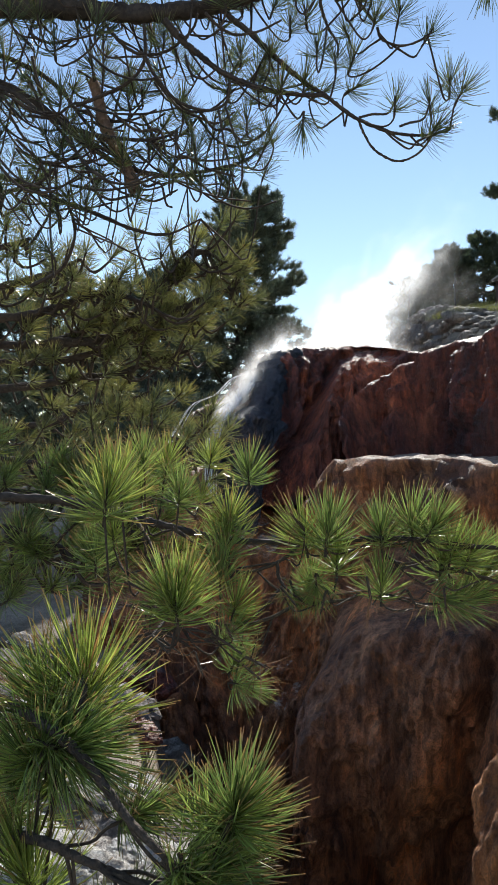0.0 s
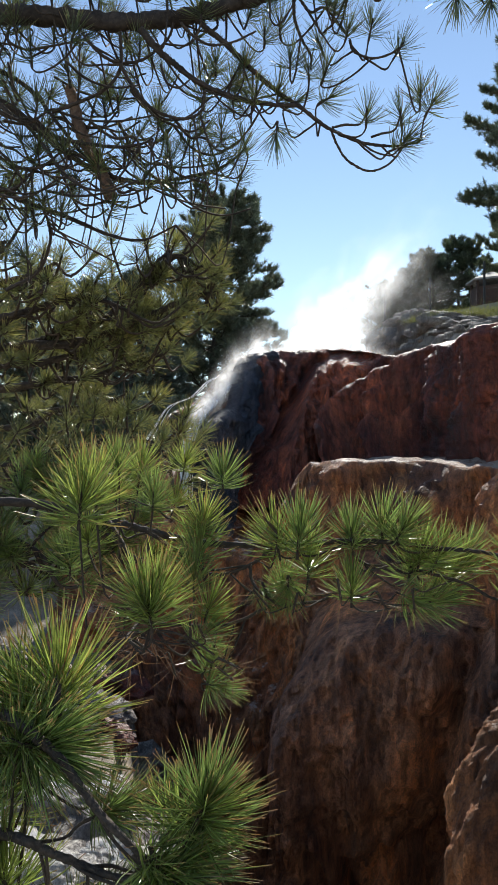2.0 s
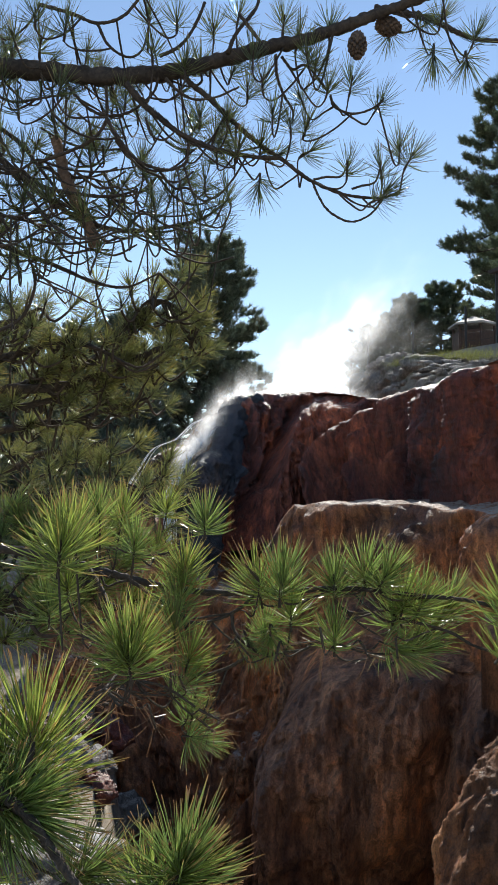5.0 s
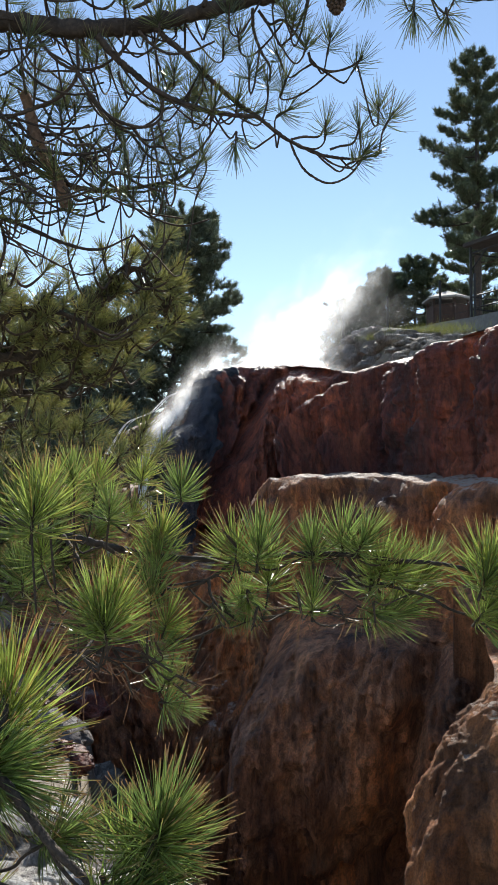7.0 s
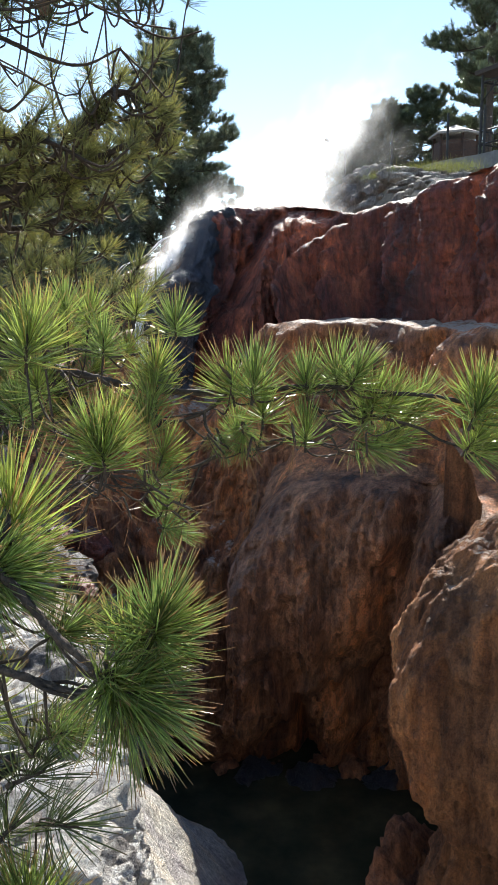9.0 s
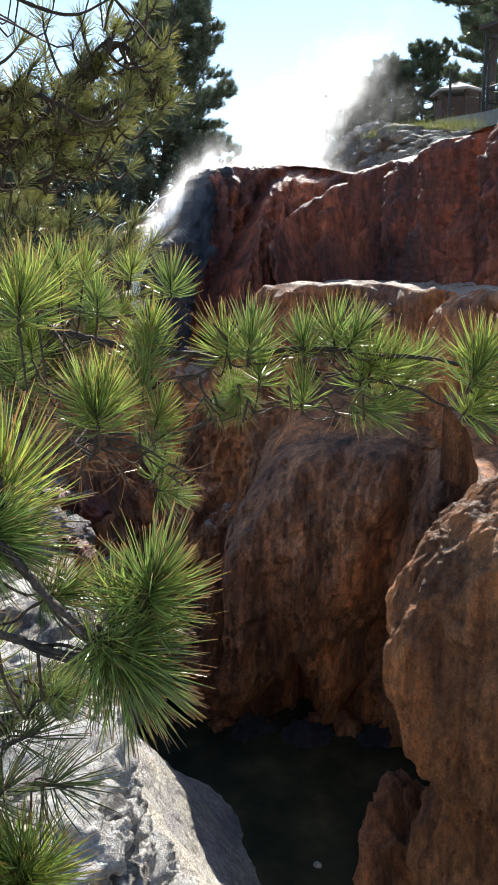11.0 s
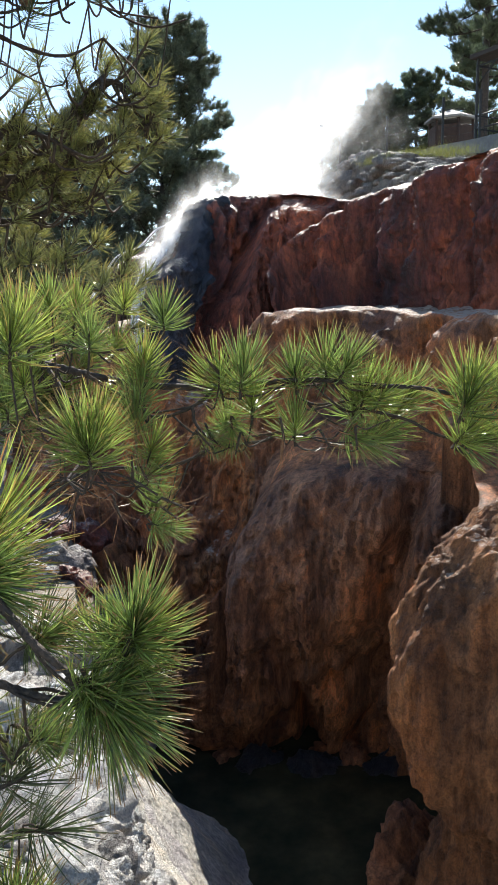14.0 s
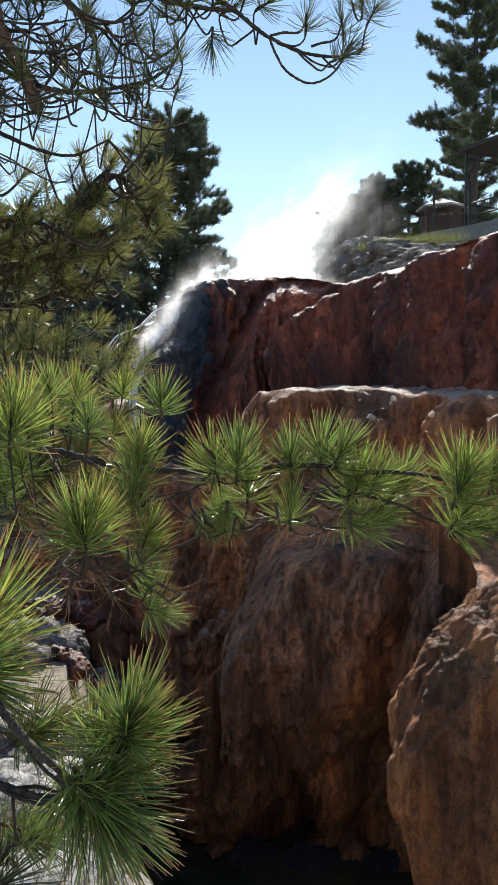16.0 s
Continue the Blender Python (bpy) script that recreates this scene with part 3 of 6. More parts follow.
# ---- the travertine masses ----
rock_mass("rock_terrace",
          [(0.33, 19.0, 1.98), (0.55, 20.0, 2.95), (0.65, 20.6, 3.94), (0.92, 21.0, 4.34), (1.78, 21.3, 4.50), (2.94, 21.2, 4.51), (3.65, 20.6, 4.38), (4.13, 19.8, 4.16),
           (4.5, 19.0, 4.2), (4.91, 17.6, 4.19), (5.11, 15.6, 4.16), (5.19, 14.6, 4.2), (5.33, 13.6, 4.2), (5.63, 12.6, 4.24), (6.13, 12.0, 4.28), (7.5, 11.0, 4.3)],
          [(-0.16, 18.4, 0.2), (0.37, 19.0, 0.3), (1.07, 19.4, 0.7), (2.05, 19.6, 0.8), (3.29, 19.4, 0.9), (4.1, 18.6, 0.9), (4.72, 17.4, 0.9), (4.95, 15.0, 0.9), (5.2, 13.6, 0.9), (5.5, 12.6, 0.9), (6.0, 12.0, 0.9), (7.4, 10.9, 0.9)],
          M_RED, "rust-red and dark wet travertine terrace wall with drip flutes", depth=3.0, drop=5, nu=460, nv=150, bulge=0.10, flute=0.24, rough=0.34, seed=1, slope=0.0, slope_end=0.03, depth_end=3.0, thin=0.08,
          ridges=[(0.693, 0.0, 0.618, 1.0, 0.016, 0.38), (0.312, 0.73, 0.312, 0.9, 0.013, -1.5), (0.56, 0.1, 0.52, 0.9, 0.02, -0.35), (0.60, 0.05, 0.575, 0.8, 0.012, 0.16),
                  (0.52, 0.05, 0.47, 0.7, 0.014, 0.22), (0.25, 0.1, 0.17, 0.7, 0.012, 0.22), (0.21, 0.0, 0.19, 0.6, 0.010, 0.22), (0.76, 0.0, 0.74, 1.0, 0.03, -0.25)],
          steps=[([(0.10, 0.84), (0.127, 0.78), (0.200, 0.63), (0.233, 0.50), (0.270, 0.34), (0.297, 0.14), (0.34, 0.05)], 0.85, 0.13, 0.36, 0.10),
                 ([(0.305, 0.78), (0.330, 0.67), (0.363, 0.47), (0.427, 0.20), (0.487, 0.03)], 0.80, 0.12, 0.475, 0.04),
                 ([(0.315, 0.30), (0.367, 0.22), (0.397, 0.20)], 0.25, 0.05, 0.41, 0.03),
                 ([(0.235, 0.30), (0.262, 0.22), (0.29, 0.26)], 0.2, 0.05, 0.29, 0.02)])
rock_mass("rock_corner",
          [(-0.88, 17.9, 1.35), (-0.76, 18.0, 1.84), (-0.57, 18.2, 2.21), (-0.22, 18.5, 2.49), (0.18, 19.0, 2.72), (0.46, 19.6, 2.92), (0.60, 20.2, 3.55), (0.70, 20.6, 4.05), (0.98, 20.9, 4.35), (1.40, 21.0, 4.43)],
          [(-0.85, 17.7, -0.9), (-0.70, 17.7, -0.9), (-0.5, 17.6, -0.9), (-0.2, 17.6, -0.8), (0.05, 17.7, -0.5), (0.22, 17.9, 0.2), (0.50, 18.4, 1.2), (0.72, 19.0, 2.0), (0.95, 20.0, 3.0), (1.35, 20.7, 3.7)],
          M_WET, "dark blue-black wet rock under the hot fall", depth=0.35, drop=3, nu=150, nv=110, bulge=0.08, flute=0.16, rough=0.28, seed=8)
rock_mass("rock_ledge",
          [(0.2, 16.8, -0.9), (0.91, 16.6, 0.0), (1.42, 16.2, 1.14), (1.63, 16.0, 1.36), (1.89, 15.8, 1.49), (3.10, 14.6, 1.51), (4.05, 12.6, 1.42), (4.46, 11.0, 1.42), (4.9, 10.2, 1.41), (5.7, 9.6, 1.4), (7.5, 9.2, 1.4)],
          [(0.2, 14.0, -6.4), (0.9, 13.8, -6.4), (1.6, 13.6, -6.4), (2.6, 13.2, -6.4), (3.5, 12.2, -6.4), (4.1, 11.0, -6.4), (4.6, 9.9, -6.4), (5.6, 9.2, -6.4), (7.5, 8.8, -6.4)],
          M_LEDGE, "brown travertine ledge, flat top painted pale for dry mineral and sun", depth=4.4, depth_end=2.2, drop=4, nu=220, nv=150, bulge=0.15, flute=0.35, rough=0.45, seed=2, slope=-0.02)
rock_mass("rock_bulge",
          [(0.40, 13.6, -4.6), (0.54, 12.8, -3.97), (0.68, 12.5, -2.64), (0.94, 12.3, -1.95), (1.37, 12.0, -1.25), (2.27, 11.6, -0.92), (3.07, 11.0, -0.88), (3.69, 10.6, -0.9), (4.47, 10.3, -0.95), (6.0, 9.8, -1.0)],
          [(0.5, 13.4, -6.4), (0.65, 13.1, -6.4), (0.9, 12.9, -6.4), (1.3, 12.8, -6.4), (1.8, 12.7, -6.4), (2.4, 12.5, -6.4), (3.1, 12.1, -6.4), (3.8, 11.7, -6.4), (4.6, 11.2, -6.4), (6.0, 10.4, -6.4)],
          M_BROWN, "rounded brown travertine mass rising from the pool", depth=2.6, drop=3, nu=320, nv=220, bulge=0.60, flute=0.34, rough=0.40, seed=3, slope=-0.45, round_top=0.7,
          ridges=[(0.40, 0.15, 0.36, 0.75, 0.07, 0.4), (0.71, 0.05, 0.62, 1.0, 0.035, -0.8), (0.55, 0.3, 0.53, 0.9, 0.03, 0.3), (0.447, 0.54, 0.48, 0.74, 0.009, 0.35), (0.50, 0.75, 0.50, 1.0, 0.05, -0.35), (0.25, 0.1, 0.22, 0.6, 0.02, -0.4)],
          steps=[([(0.47, 0.66), (0.503, 0.62), (0.58, 0.58), (0.64, 0.54), (0.70, 0.52)], -0.45, 0.05, 0.72, 0.05), ([(0.555, 0.70), (0.60, 0.64), (0.66, 0.66)], 0.35, 0.08, 0.66, 0.03)])
def rock_pier(name, levels, mat, label, seed, na=190, nz=240):
    """A standing travertine pier: levels of (z, nose x, share drawn in to the middle), each a rounded section that runs back and to the side."""
    plan = [Vector(p) for p in ((2.2, 1.5, 0), (1.5, 1.35, 0), (0.75, 0.8, 0), (0.2, 0.38, 0), (0, 0, 0), (0.10, -0.36, 0), (0.36, -0.75, 0), (0.85, -1.15, 0), (1.8, -1.5, 0), (2.4, -1.2, 0))]
    ring = spline(plan, na)
    rise = spline([Vector(v) for v in levels], nz)
    off = Vector((seed * 3.3, seed * 1.9, seed))
    verts, faces = [], []
    for z, nose, inset in rise:
        mid = Vector((nose + 2.2, 7.75, 0))
        for i, r in enumerate(ring):
            t = (ring[min(i + 1, na - 1)] - ring[max(i - 1, 0)]).normalized()
            out = Vector((t.y, -t.x, 0))
            p = Vector((nose, 7.3, 0)) + r
            p = p.lerp(mid, max(0.0, inset))
            p.z = z
            q = Vector((p.x, p.y, p.z * 0.16)) + off
            side = 1 - min(1.0, max(0.0, inset) * 6)
            d = side * (0.20 * noise.noise(q * 1.7) + 0.12 * noise.noise(q * 4.1) + 0.06 * noise.noise(q * 11.0)) + 0.10 * fbm(p * 1.3 + off, 6) + 0.035 * fbm(p * 5.0 + off, 4)
            p += out * d
            p.z += 0.05 * noise.noise(p * 3.0 + off) + (1 - side) * (0.10 * fbm(p * 3.0 + off, 6) + 0.05 * abs(noise.noise(p * 9.0 + off)))
            verts.append(tuple(p))
    for j in range(nz - 1):
        for i in range(na - 1):
            a = j * na + i
            faces.append((a, a + na, a + na + 1, a + 1))
        faces.append((j * na + na - 1, (j + 1) * na + na - 1, (j + 1) * na, j * na))
    faces.append(tuple((nz - 1) * na + i for i in reversed(range(na))))
    faces.append(tuple(range(na)))
    return tagged(part(name, (verts, faces), mat), label, "rock")


rock_pier("rock_buttress", [(-6.4, 2.75, 0), (-5.3, 2.70, 0), (-4.7, 2.56, 0), (-4.2, 2.58, 0), (-3.8, 2.68, 0), (-3.5, 2.60, 0), (-3.22, 2.38, 0), (-2.8, 2.18, 0), (-2.4, 2.07, 0), (-2.05, 2.05, 0), (-1.72, 2.10, 0), (-1.40, 2.22, 0), (-1.10, 2.34, 0), (-0.90, 2.42, 0.02), (-0.74, 2.44, 0.08), (-0.45, 2.44, 0.34), (-0.12, 2.44, 0.70), (0.0, 2.44, 0.95)],
          M_TAN, "tan weathered travertine buttress with a sunlit top", 4)
rock_mass("rock_slope",
          [(-4.2, 22.3, 0.2), (-2.6, 22.0, 1.55), (-1.97, 22.0, 2.28), (-1.6, 22.2, 2.70), (-1.23, 22.5, 3.0), (-0.89, 22.6, 3.17), (-0.56, 22.7, 3.24), (-0.36, 22.9, 3.73), (-0.2, 23.0, 3.94), (0.26, 23.2, 4.0), (0.98, 23.2, 4.0)],
          [(-4.2, 20.2, -1.5), (-2.4, 19.8, -1.5), (-1.6, 19.6, -1.4), (-0.9, 19.4, -1.2), (-0.4, 19.4, -1.0), (0.2, 19.4, -0.8), (0.6, 19.6, -0.5)],
          M_SLOPE, "dark wet travertine slope beside the waterfall", depth=1.5, drop=4, nu=130, nv=80, bulge=0.3, flute=0.35, rough=0.5, seed=5, slope=0.3)
rock_mass("rock_shelf",
          [(-3.6, 18.4, 0.2), (-2.4, 18.3, 0.7), (-1.7, 18.2, 1.1), (-1.3, 18.1, 1.25), (-0.95, 18.0, 1.1), (-0.5, 17.6, 0.1), (0.0, 17.2, -0.3), (0.6, 17.0, -0.5)],
          [(-3.6, 14.5, -4.5), (-2.4, 14.3, -5.0), (-1.4, 14.0, -5.6), (-0.6, 13.8, -6.3), (0.0, 13.8, -6.4), (0.6, 13.8, -6.4)],
          M_LEDGE, "rust-stained lower shelf under the hot fall", depth=2.5, drop=4, nu=110, nv=80, bulge=0.3, flute=0.4, rough=0.5, seed=9, slope=-0.1)
rock_mass("rock_shoulder",
          [(3.4, 9.4, -2.9), (3.15, 9.0, -2.3), (2.98, 8.7, -1.6), (2.95, 8.5, -1.2), (3.1, 8.5, -0.78), (3.5, 8.6, -0.55), (4.05, 8.7, -0.45), (5.6, 8.8, -0.35)],
          [(4.2, 9.2, -6.4), (4.1, 8.8, -6.4), (4.0, 8.5, -6.4), (4.0, 8.2, -6.4), (4.0, 7.9, -6.4), (3.7, 7.6, -6.4), (4.2, 7.5, -6.4), (5.6, 7.5, -6.4)],
          M_BROWN, "shaded brown travertine hump behind the buttress", depth=1.5, drop=3, nu=140, nv=90, bulge=0.25, flute=0.16, rough=0.34, seed=12, slope=-0.4, round_top=0.5)
rock_mass("rock_bank",
          [(0.75, 4.3, -2.75), (0.22, 4.9, -2.6), (-0.14, 5.35, -2.42), (-0.46, 5.95, -2.25), (-0.7, 6.65, -2.12), (-0.9, 7.2, -1.95), (-1.4, 8.4, -1.8), (-2.5, 9.7, -1.75)],
          [(1.5, 7.2, -6.2), (1.15, 8.2, -6.2), (0.98, 9.0, -6.2), (0.85, 9.9, -6.2), (0.65, 10.6, -6.2), (0.35, 11.1, -6.25), (-0.4, 11.8, -6.3), (-1.5, 12.5, -6.3)],
          M_PALE, "pale travertine wall crest above the pool", depth=0.6, drop=1.5, nu=160, nv=110, bulge=-0.3, flute=0.05, rough=0.12, seed=6, slope=0.02)

def pine_cone(place, way, length=0.07):
    """A closed pine cone: rings of overlapping scales round a spindle."""
    bm = bmesh.new()
    for ring in range(9):
        u = ring / 8
        r = 0.026 * math.sin(math.pi * (0.12 + 0.8 * u)) ** 0.8
        n = 9
        for k in range(n):
            a = 2 * math.pi * (k + 0.5 * (ring % 2)) / n
            m = Matrix.Rotation(a, 4, "Z") @ Matrix.Translation((r, 0, u * length)) @ Matrix.Rotation(radians(35), 4, "Y")
            bmesh.ops.create_cone(bm, cap_ends=True, segments=4, radius1=0.009, radius2=0.0035, depth=0.011, matrix=m)
    bmesh.ops.create_icosphere(bm, subdivisions=2, radius=0.021, matrix=Matrix.Translation((0, 0, length / 2)) @ Matrix.Diagonal((1, 1, 1.6, 1)))
    ob = part("pine_cone", bm, M_CONE, None, "closed brown pine cone")
    ob.matrix_world = Matrix.Translation(place) @ Vector(way).normalized().to_track_quat("Z", "Y").to_matrix().to_4x4()
    return ob


# ---- the near pine, whose limbs reach across the view ----
pine = thing("pine_tree", (-1.75, 2.45, -0.6), "black pine with dark limbs and bright green needle tufts", "tree")
under(part("trunk", tube(spline([(-1.75, 2.45, -0.7), (-1.72, 2.47, 0.6), (-1.78, 2.44, 2.2), (-1.74, 2.5, 3.6), (-1.7, 2.5, 5.2)], 26), 0.15, 0.07, 12, 0.07), M_BARK), pine)
bough = limb(pine, [(-1.847, 2.5, 2.601), (-1.251, 2.483, 2.981), (-0.922, 2.467, 3.014), (-0.7, 2.45, 2.999), (-0.516, 2.433, 2.983), (-0.333, 2.417, 2.962), (-0.151, 2.4, 2.968), (0.029, 2.383, 3.007), (0.172, 2.367, 3.042), (0.313, 2.35, 3.067), (0.454, 2.333, 3.114), (0.595, 2.317, 3.163), (0.734, 2.3, 3.213)], 0.036, 0.014, M_BARK, 0, 10)
bough_tip = limb(pine, [(0.552, 2.45, 3.244), (0.668, 2.458, 3.234), (0.765, 2.467, 3.214), (0.844, 2.475, 3.182), (0.923, 2.483, 3.166), (1.023, 2.492, 3.173), (1.163, 2.5, 3.194)], 0.011, 0.006, M_BARK, 0, 7)
diagonal = limb(pine, [(-0.095, 2.35, 2.959), (-0.051, 2.361, 2.916), (0.002, 2.372, 2.881), (0.083, 2.383, 2.808), (0.174, 2.394, 2.736), (0.238, 2.406, 2.701), (0.33, 2.417, 2.639), (0.432, 2.428, 2.601), (0.507, 2.439, 2.594), (0.578, 2.45, 2.599)], 0.01, 0.004, M_BARK, 0, 7)
side_limb = limb(pine, [(-0.248, 2.3, 2.879), (-0.197, 2.314, 2.825), (-0.145, 2.329, 2.788), (-0.085, 2.343, 2.748), (-0.015, 2.357, 2.72), (0.065, 2.371, 2.703), (0.155, 2.386, 2.696), (0.232, 2.4, 2.701)], 0.011, 0.006, M_BARK, 0, 7)
loop = limb(pine, [(0.339, 2.42, 2.635), (0.362, 2.425, 2.585), (0.395, 2.43, 2.541), (0.46, 2.435, 2.511), (0.522, 2.44, 2.532), (0.568, 2.445, 2.584), (0.584, 2.45, 2.628)], 0.004, 0.003, M_TWIG, 0, 6)
loop_b = limb(pine, [(0.396, 2.4, 2.911), (0.41, 2.4, 2.874), (0.465, 2.4, 2.854), (0.52, 2.4, 2.867), (0.56, 2.4, 2.894)], 0.0045, 0.003, M_TWIG, 0, 6)
loop_c = limb(pine, [(0.215, 2.35, 3.014), (0.22, 2.362, 2.952), (0.244, 2.375, 2.894), (0.272, 2.388, 2.855), (0.274, 2.4, 2.815)], 0.006, 0.003, M_TWIG, 0, 6)
loop_d = limb(pine, [(0.233, 2.35, 3.009), (0.27, 2.367, 2.977), (0.317, 2.383, 2.999), (0.392, 2.4, 2.92)], 0.005, 0.004, M_TWIG, 0, 6)
loop_e = limb(pine, [(0.467, 2.42, 2.613), (0.495, 2.42, 2.623), (0.541, 2.42, 2.637), (0.559, 2.42, 2.68)], 0.004, 0.003, M_TWIG, 0, 6)
loop_f = limb(pine, [(0.343, 2.42, 2.641), (0.385, 2.42, 2.651), (0.431, 2.42, 2.654), (0.453, 2.42, 2.691)], 0.004, 0.003, M_TWIG, 0, 6)
drop_a = limb(pine, [(-0.664, 2.45, 2.987), (-0.673, 2.425, 2.908), (-0.613, 2.4, 2.863), (-0.519, 2.375, 2.863), (-0.41, 2.35, 2.874)], 0.005, 0.003, M_TWIG, 0, 6)
drop_b = limb(pine, [(-0.455, 2.4, 2.955), (-0.417, 2.39, 2.886), (-0.343, 2.38, 2.822), (-0.254, 2.37, 2.819), (-0.174, 2.36, 2.876), (-0.151, 2.35, 2.926)], 0.0055, 0.004, M_TWIG, 0, 6)
drop_c = limb(pine, [(-0.539, 2.4, 3.186), (-0.441, 2.4, 3.161), (-0.351, 2.4, 3.13), (-0.27, 2.4, 3.156), (-0.208, 2.4, 3.233)], 0.006, 0.005, M_TWIG, 0, 6)
drop_d = limb(pine, [(-0.351, 2.4, 3.126), (-0.314, 2.4, 3.056), (-0.251, 2.4, 3.02), (-0.206, 2.4, 3.051), (-0.184, 2.4, 3.149)], 0.005, 0.003, M_TWIG, 0, 6)
drop_e = limb(pine, [(-0.152, 2.4, 3.026), (-0.089, 2.4, 3.062), (-0.044, 2.4, 3.125), (-0.009, 2.4, 3.211)], 0.006, 0.005, M_TWIG, 0, 6)
drop_f = limb(pine, [(0.064, 2.35, 3.014), (0.091, 2.367, 3.09), (0.154, 2.383, 3.186), (0.174, 2.4, 3.273)], 0.007, 0.005, M_TWIG, 0, 6)
drop_g = limb(pine, [(0.099, 2.35, 3.144), (0.151, 2.325, 3.057), (0.184, 2.3, 2.997)], 0.006, 0.006, M_TWIG, 0, 6)
drop_h = limb(pine, [(-0.313, 2.35, 2.795), (-0.277, 2.35, 2.733), (-0.215, 2.35, 2.662), (-0.128, 2.35, 2.632), (-0.067, 2.35, 2.656), (-0.055, 2.35, 2.72)], 0.006, 0.004, M_TWIG, 0, 6)
drop_i = limb(pine, [(-0.529, 2.4, 2.668), (-0.431, 2.388, 2.701), (-0.359, 2.375, 2.734), (-0.314, 2.362, 2.792), (-0.314, 2.35, 2.895)], 0.006, 0.005, M_TWIG, 0, 6)
drop_j = limb(pine, [(-0.127, 2.3, 2.899), (-0.093, 2.3, 2.864), (-0.041, 2.3, 2.835), (0.028, 2.3, 2.844), (0.098, 2.3, 2.878)], 0.005, 0.003, M_TWIG, 0, 6)
drop_k = limb(pine, [(-0.186, 2.3, 2.773), (-0.169, 2.3, 2.721), (-0.134, 2.3, 2.704), (-0.1, 2.3, 2.727)], 0.004, 0.003, M_TWIG, 0, 6)
cross_a = limb(pine, [(-1.306, 2.6, 2.945), (-0.883, 2.581, 2.847), (-0.687, 2.562, 2.745), (-0.55, 2.544, 2.624), (-0.415, 2.525, 2.534), (-0.282, 2.506, 2.491), (-0.152, 2.488, 2.496), (-0.023, 2.469, 2.52), (0.05, 2.45, 2.561)], 0.013, 0.004, M_BARK, 0, 7)
cross_b = limb(pine, [(-1.251, 2.5, 2.744), (-0.812, 2.483, 2.765), (-0.643, 2.467, 2.667), (-0.512, 2.45, 2.607), (-0.347, 2.433, 2.576), (-0.256, 2.417, 2.58), (-0.219, 2.4, 2.592)], 0.01, 0.003, M_BARK, 0, 7)
cross_c = limb(pine, [(-1.341, 2.7, 2.59), (-0.869, 2.683, 2.552), (-0.669, 2.667, 2.47), (-0.529, 2.65, 2.418), (-0.391, 2.633, 2.356), (-0.273, 2.617, 2.333), (-0.158, 2.6, 2.379)], 0.012, 0.003, M_BARK, 0, 7)
cross_d = limb(pine, [(-1.17, 2.5, 3.011), (-0.821, 2.5, 2.886), (-0.636, 2.5, 2.795), (-0.523, 2.5, 2.664), (-0.429, 2.5, 2.553), (-0.337, 2.5, 2.498)], 0.009, 0.004, M_BARK, 0, 7)
cross_e = limb(pine, [(-0.804, 2.9, 2.22), (-0.679, 2.85, 2.274), (-0.622, 2.8, 2.367), (-0.619, 2.75, 2.436), (-0.638, 2.7, 2.481)], 0.007, 0.004, M_BARK, 0, 7)
cross_f = limb(pine, [(-0.253, 2.4, 2.455), (-0.2, 2.4, 2.511), (-0.129, 2.4, 2.476), (-0.04, 2.4, 2.45)], 0.005, 0.003, M_TWIG, 0, 6)
tangle_a = limb(pine, [(-0.734, 2.35, 2.687), (-0.654, 2.375, 2.639), (-0.573, 2.4, 2.64), (-0.515, 2.425, 2.571), (-0.457, 2.45, 2.552)], 0.005, 0.003, M_TWIG, 0, 5)
tangle_b = limb(pine, [(-0.672, 2.38, 2.63), (-0.598, 2.397, 2.631), (-0.524, 2.415, 2.684), (-0.455, 2.433, 2.621), (-0.386, 2.45, 2.609)], 0.005, 0.003, M_TWIG, 0, 5)
tangle_c = limb(pine, [(-0.642, 2.41, 2.498), (-0.566, 2.42, 2.504), (-0.489, 2.43, 2.562), (-0.41, 2.44, 2.533), (-0.331, 2.45, 2.554)], 0.005, 0.003, M_TWIG, 0, 5)
tangle_d = limb(pine, [(-0.723, 2.44, 2.58), (-0.642, 2.442, 2.511), (-0.562, 2.445, 2.493), (-0.491, 2.448, 2.46), (-0.42, 2.45, 2.479)], 0.005, 0.003, M_TWIG, 0, 5)
tangle_e = limb(pine, [(-0.591, 2.47, 2.763), (-0.544, 2.465, 2.689), (-0.497, 2.46, 2.667), (-0.485, 2.455, 2.565), (-0.474, 2.45, 2.515)], 0.005, 0.003, M_TWIG, 0, 5)
tangle_f = limb(pine, [(-0.709, 2.5, 2.813), (-0.648, 2.487, 2.687), (-0.59, 2.475, 2.615), (-0.494, 2.463, 2.493), (-0.401, 2.45, 2.424)], 0.005, 0.003, M_TWIG, 0, 5)
tangle_g = limb(pine, [(-0.525, 2.53, 2.467), (-0.447, 2.51, 2.416), (-0.371, 2.49, 2.419), (-0.295, 2.47, 2.397), (-0.221, 2.45, 2.427)], 0.005, 0.003, M_TWIG, 0, 5)
tangle_h = limb(pine, [(-0.406, 2.35, 2.622), (-0.339, 2.375, 2.582), (-0.272, 2.4, 2.591), (-0.256, 2.425, 2.53), (-0.241, 2.45, 2.519)], 0.005, 0.003, M_TWIG, 0, 5)
tangle_i = limb(pine, [(-0.147, 2.38, 2.64), (-0.103, 2.398, 2.595), (-0.059, 2.415, 2.601), (-0.014, 2.433, 2.569), (0.031, 2.45, 2.589)], 0.005, 0.003, M_TWIG, 0, 5)
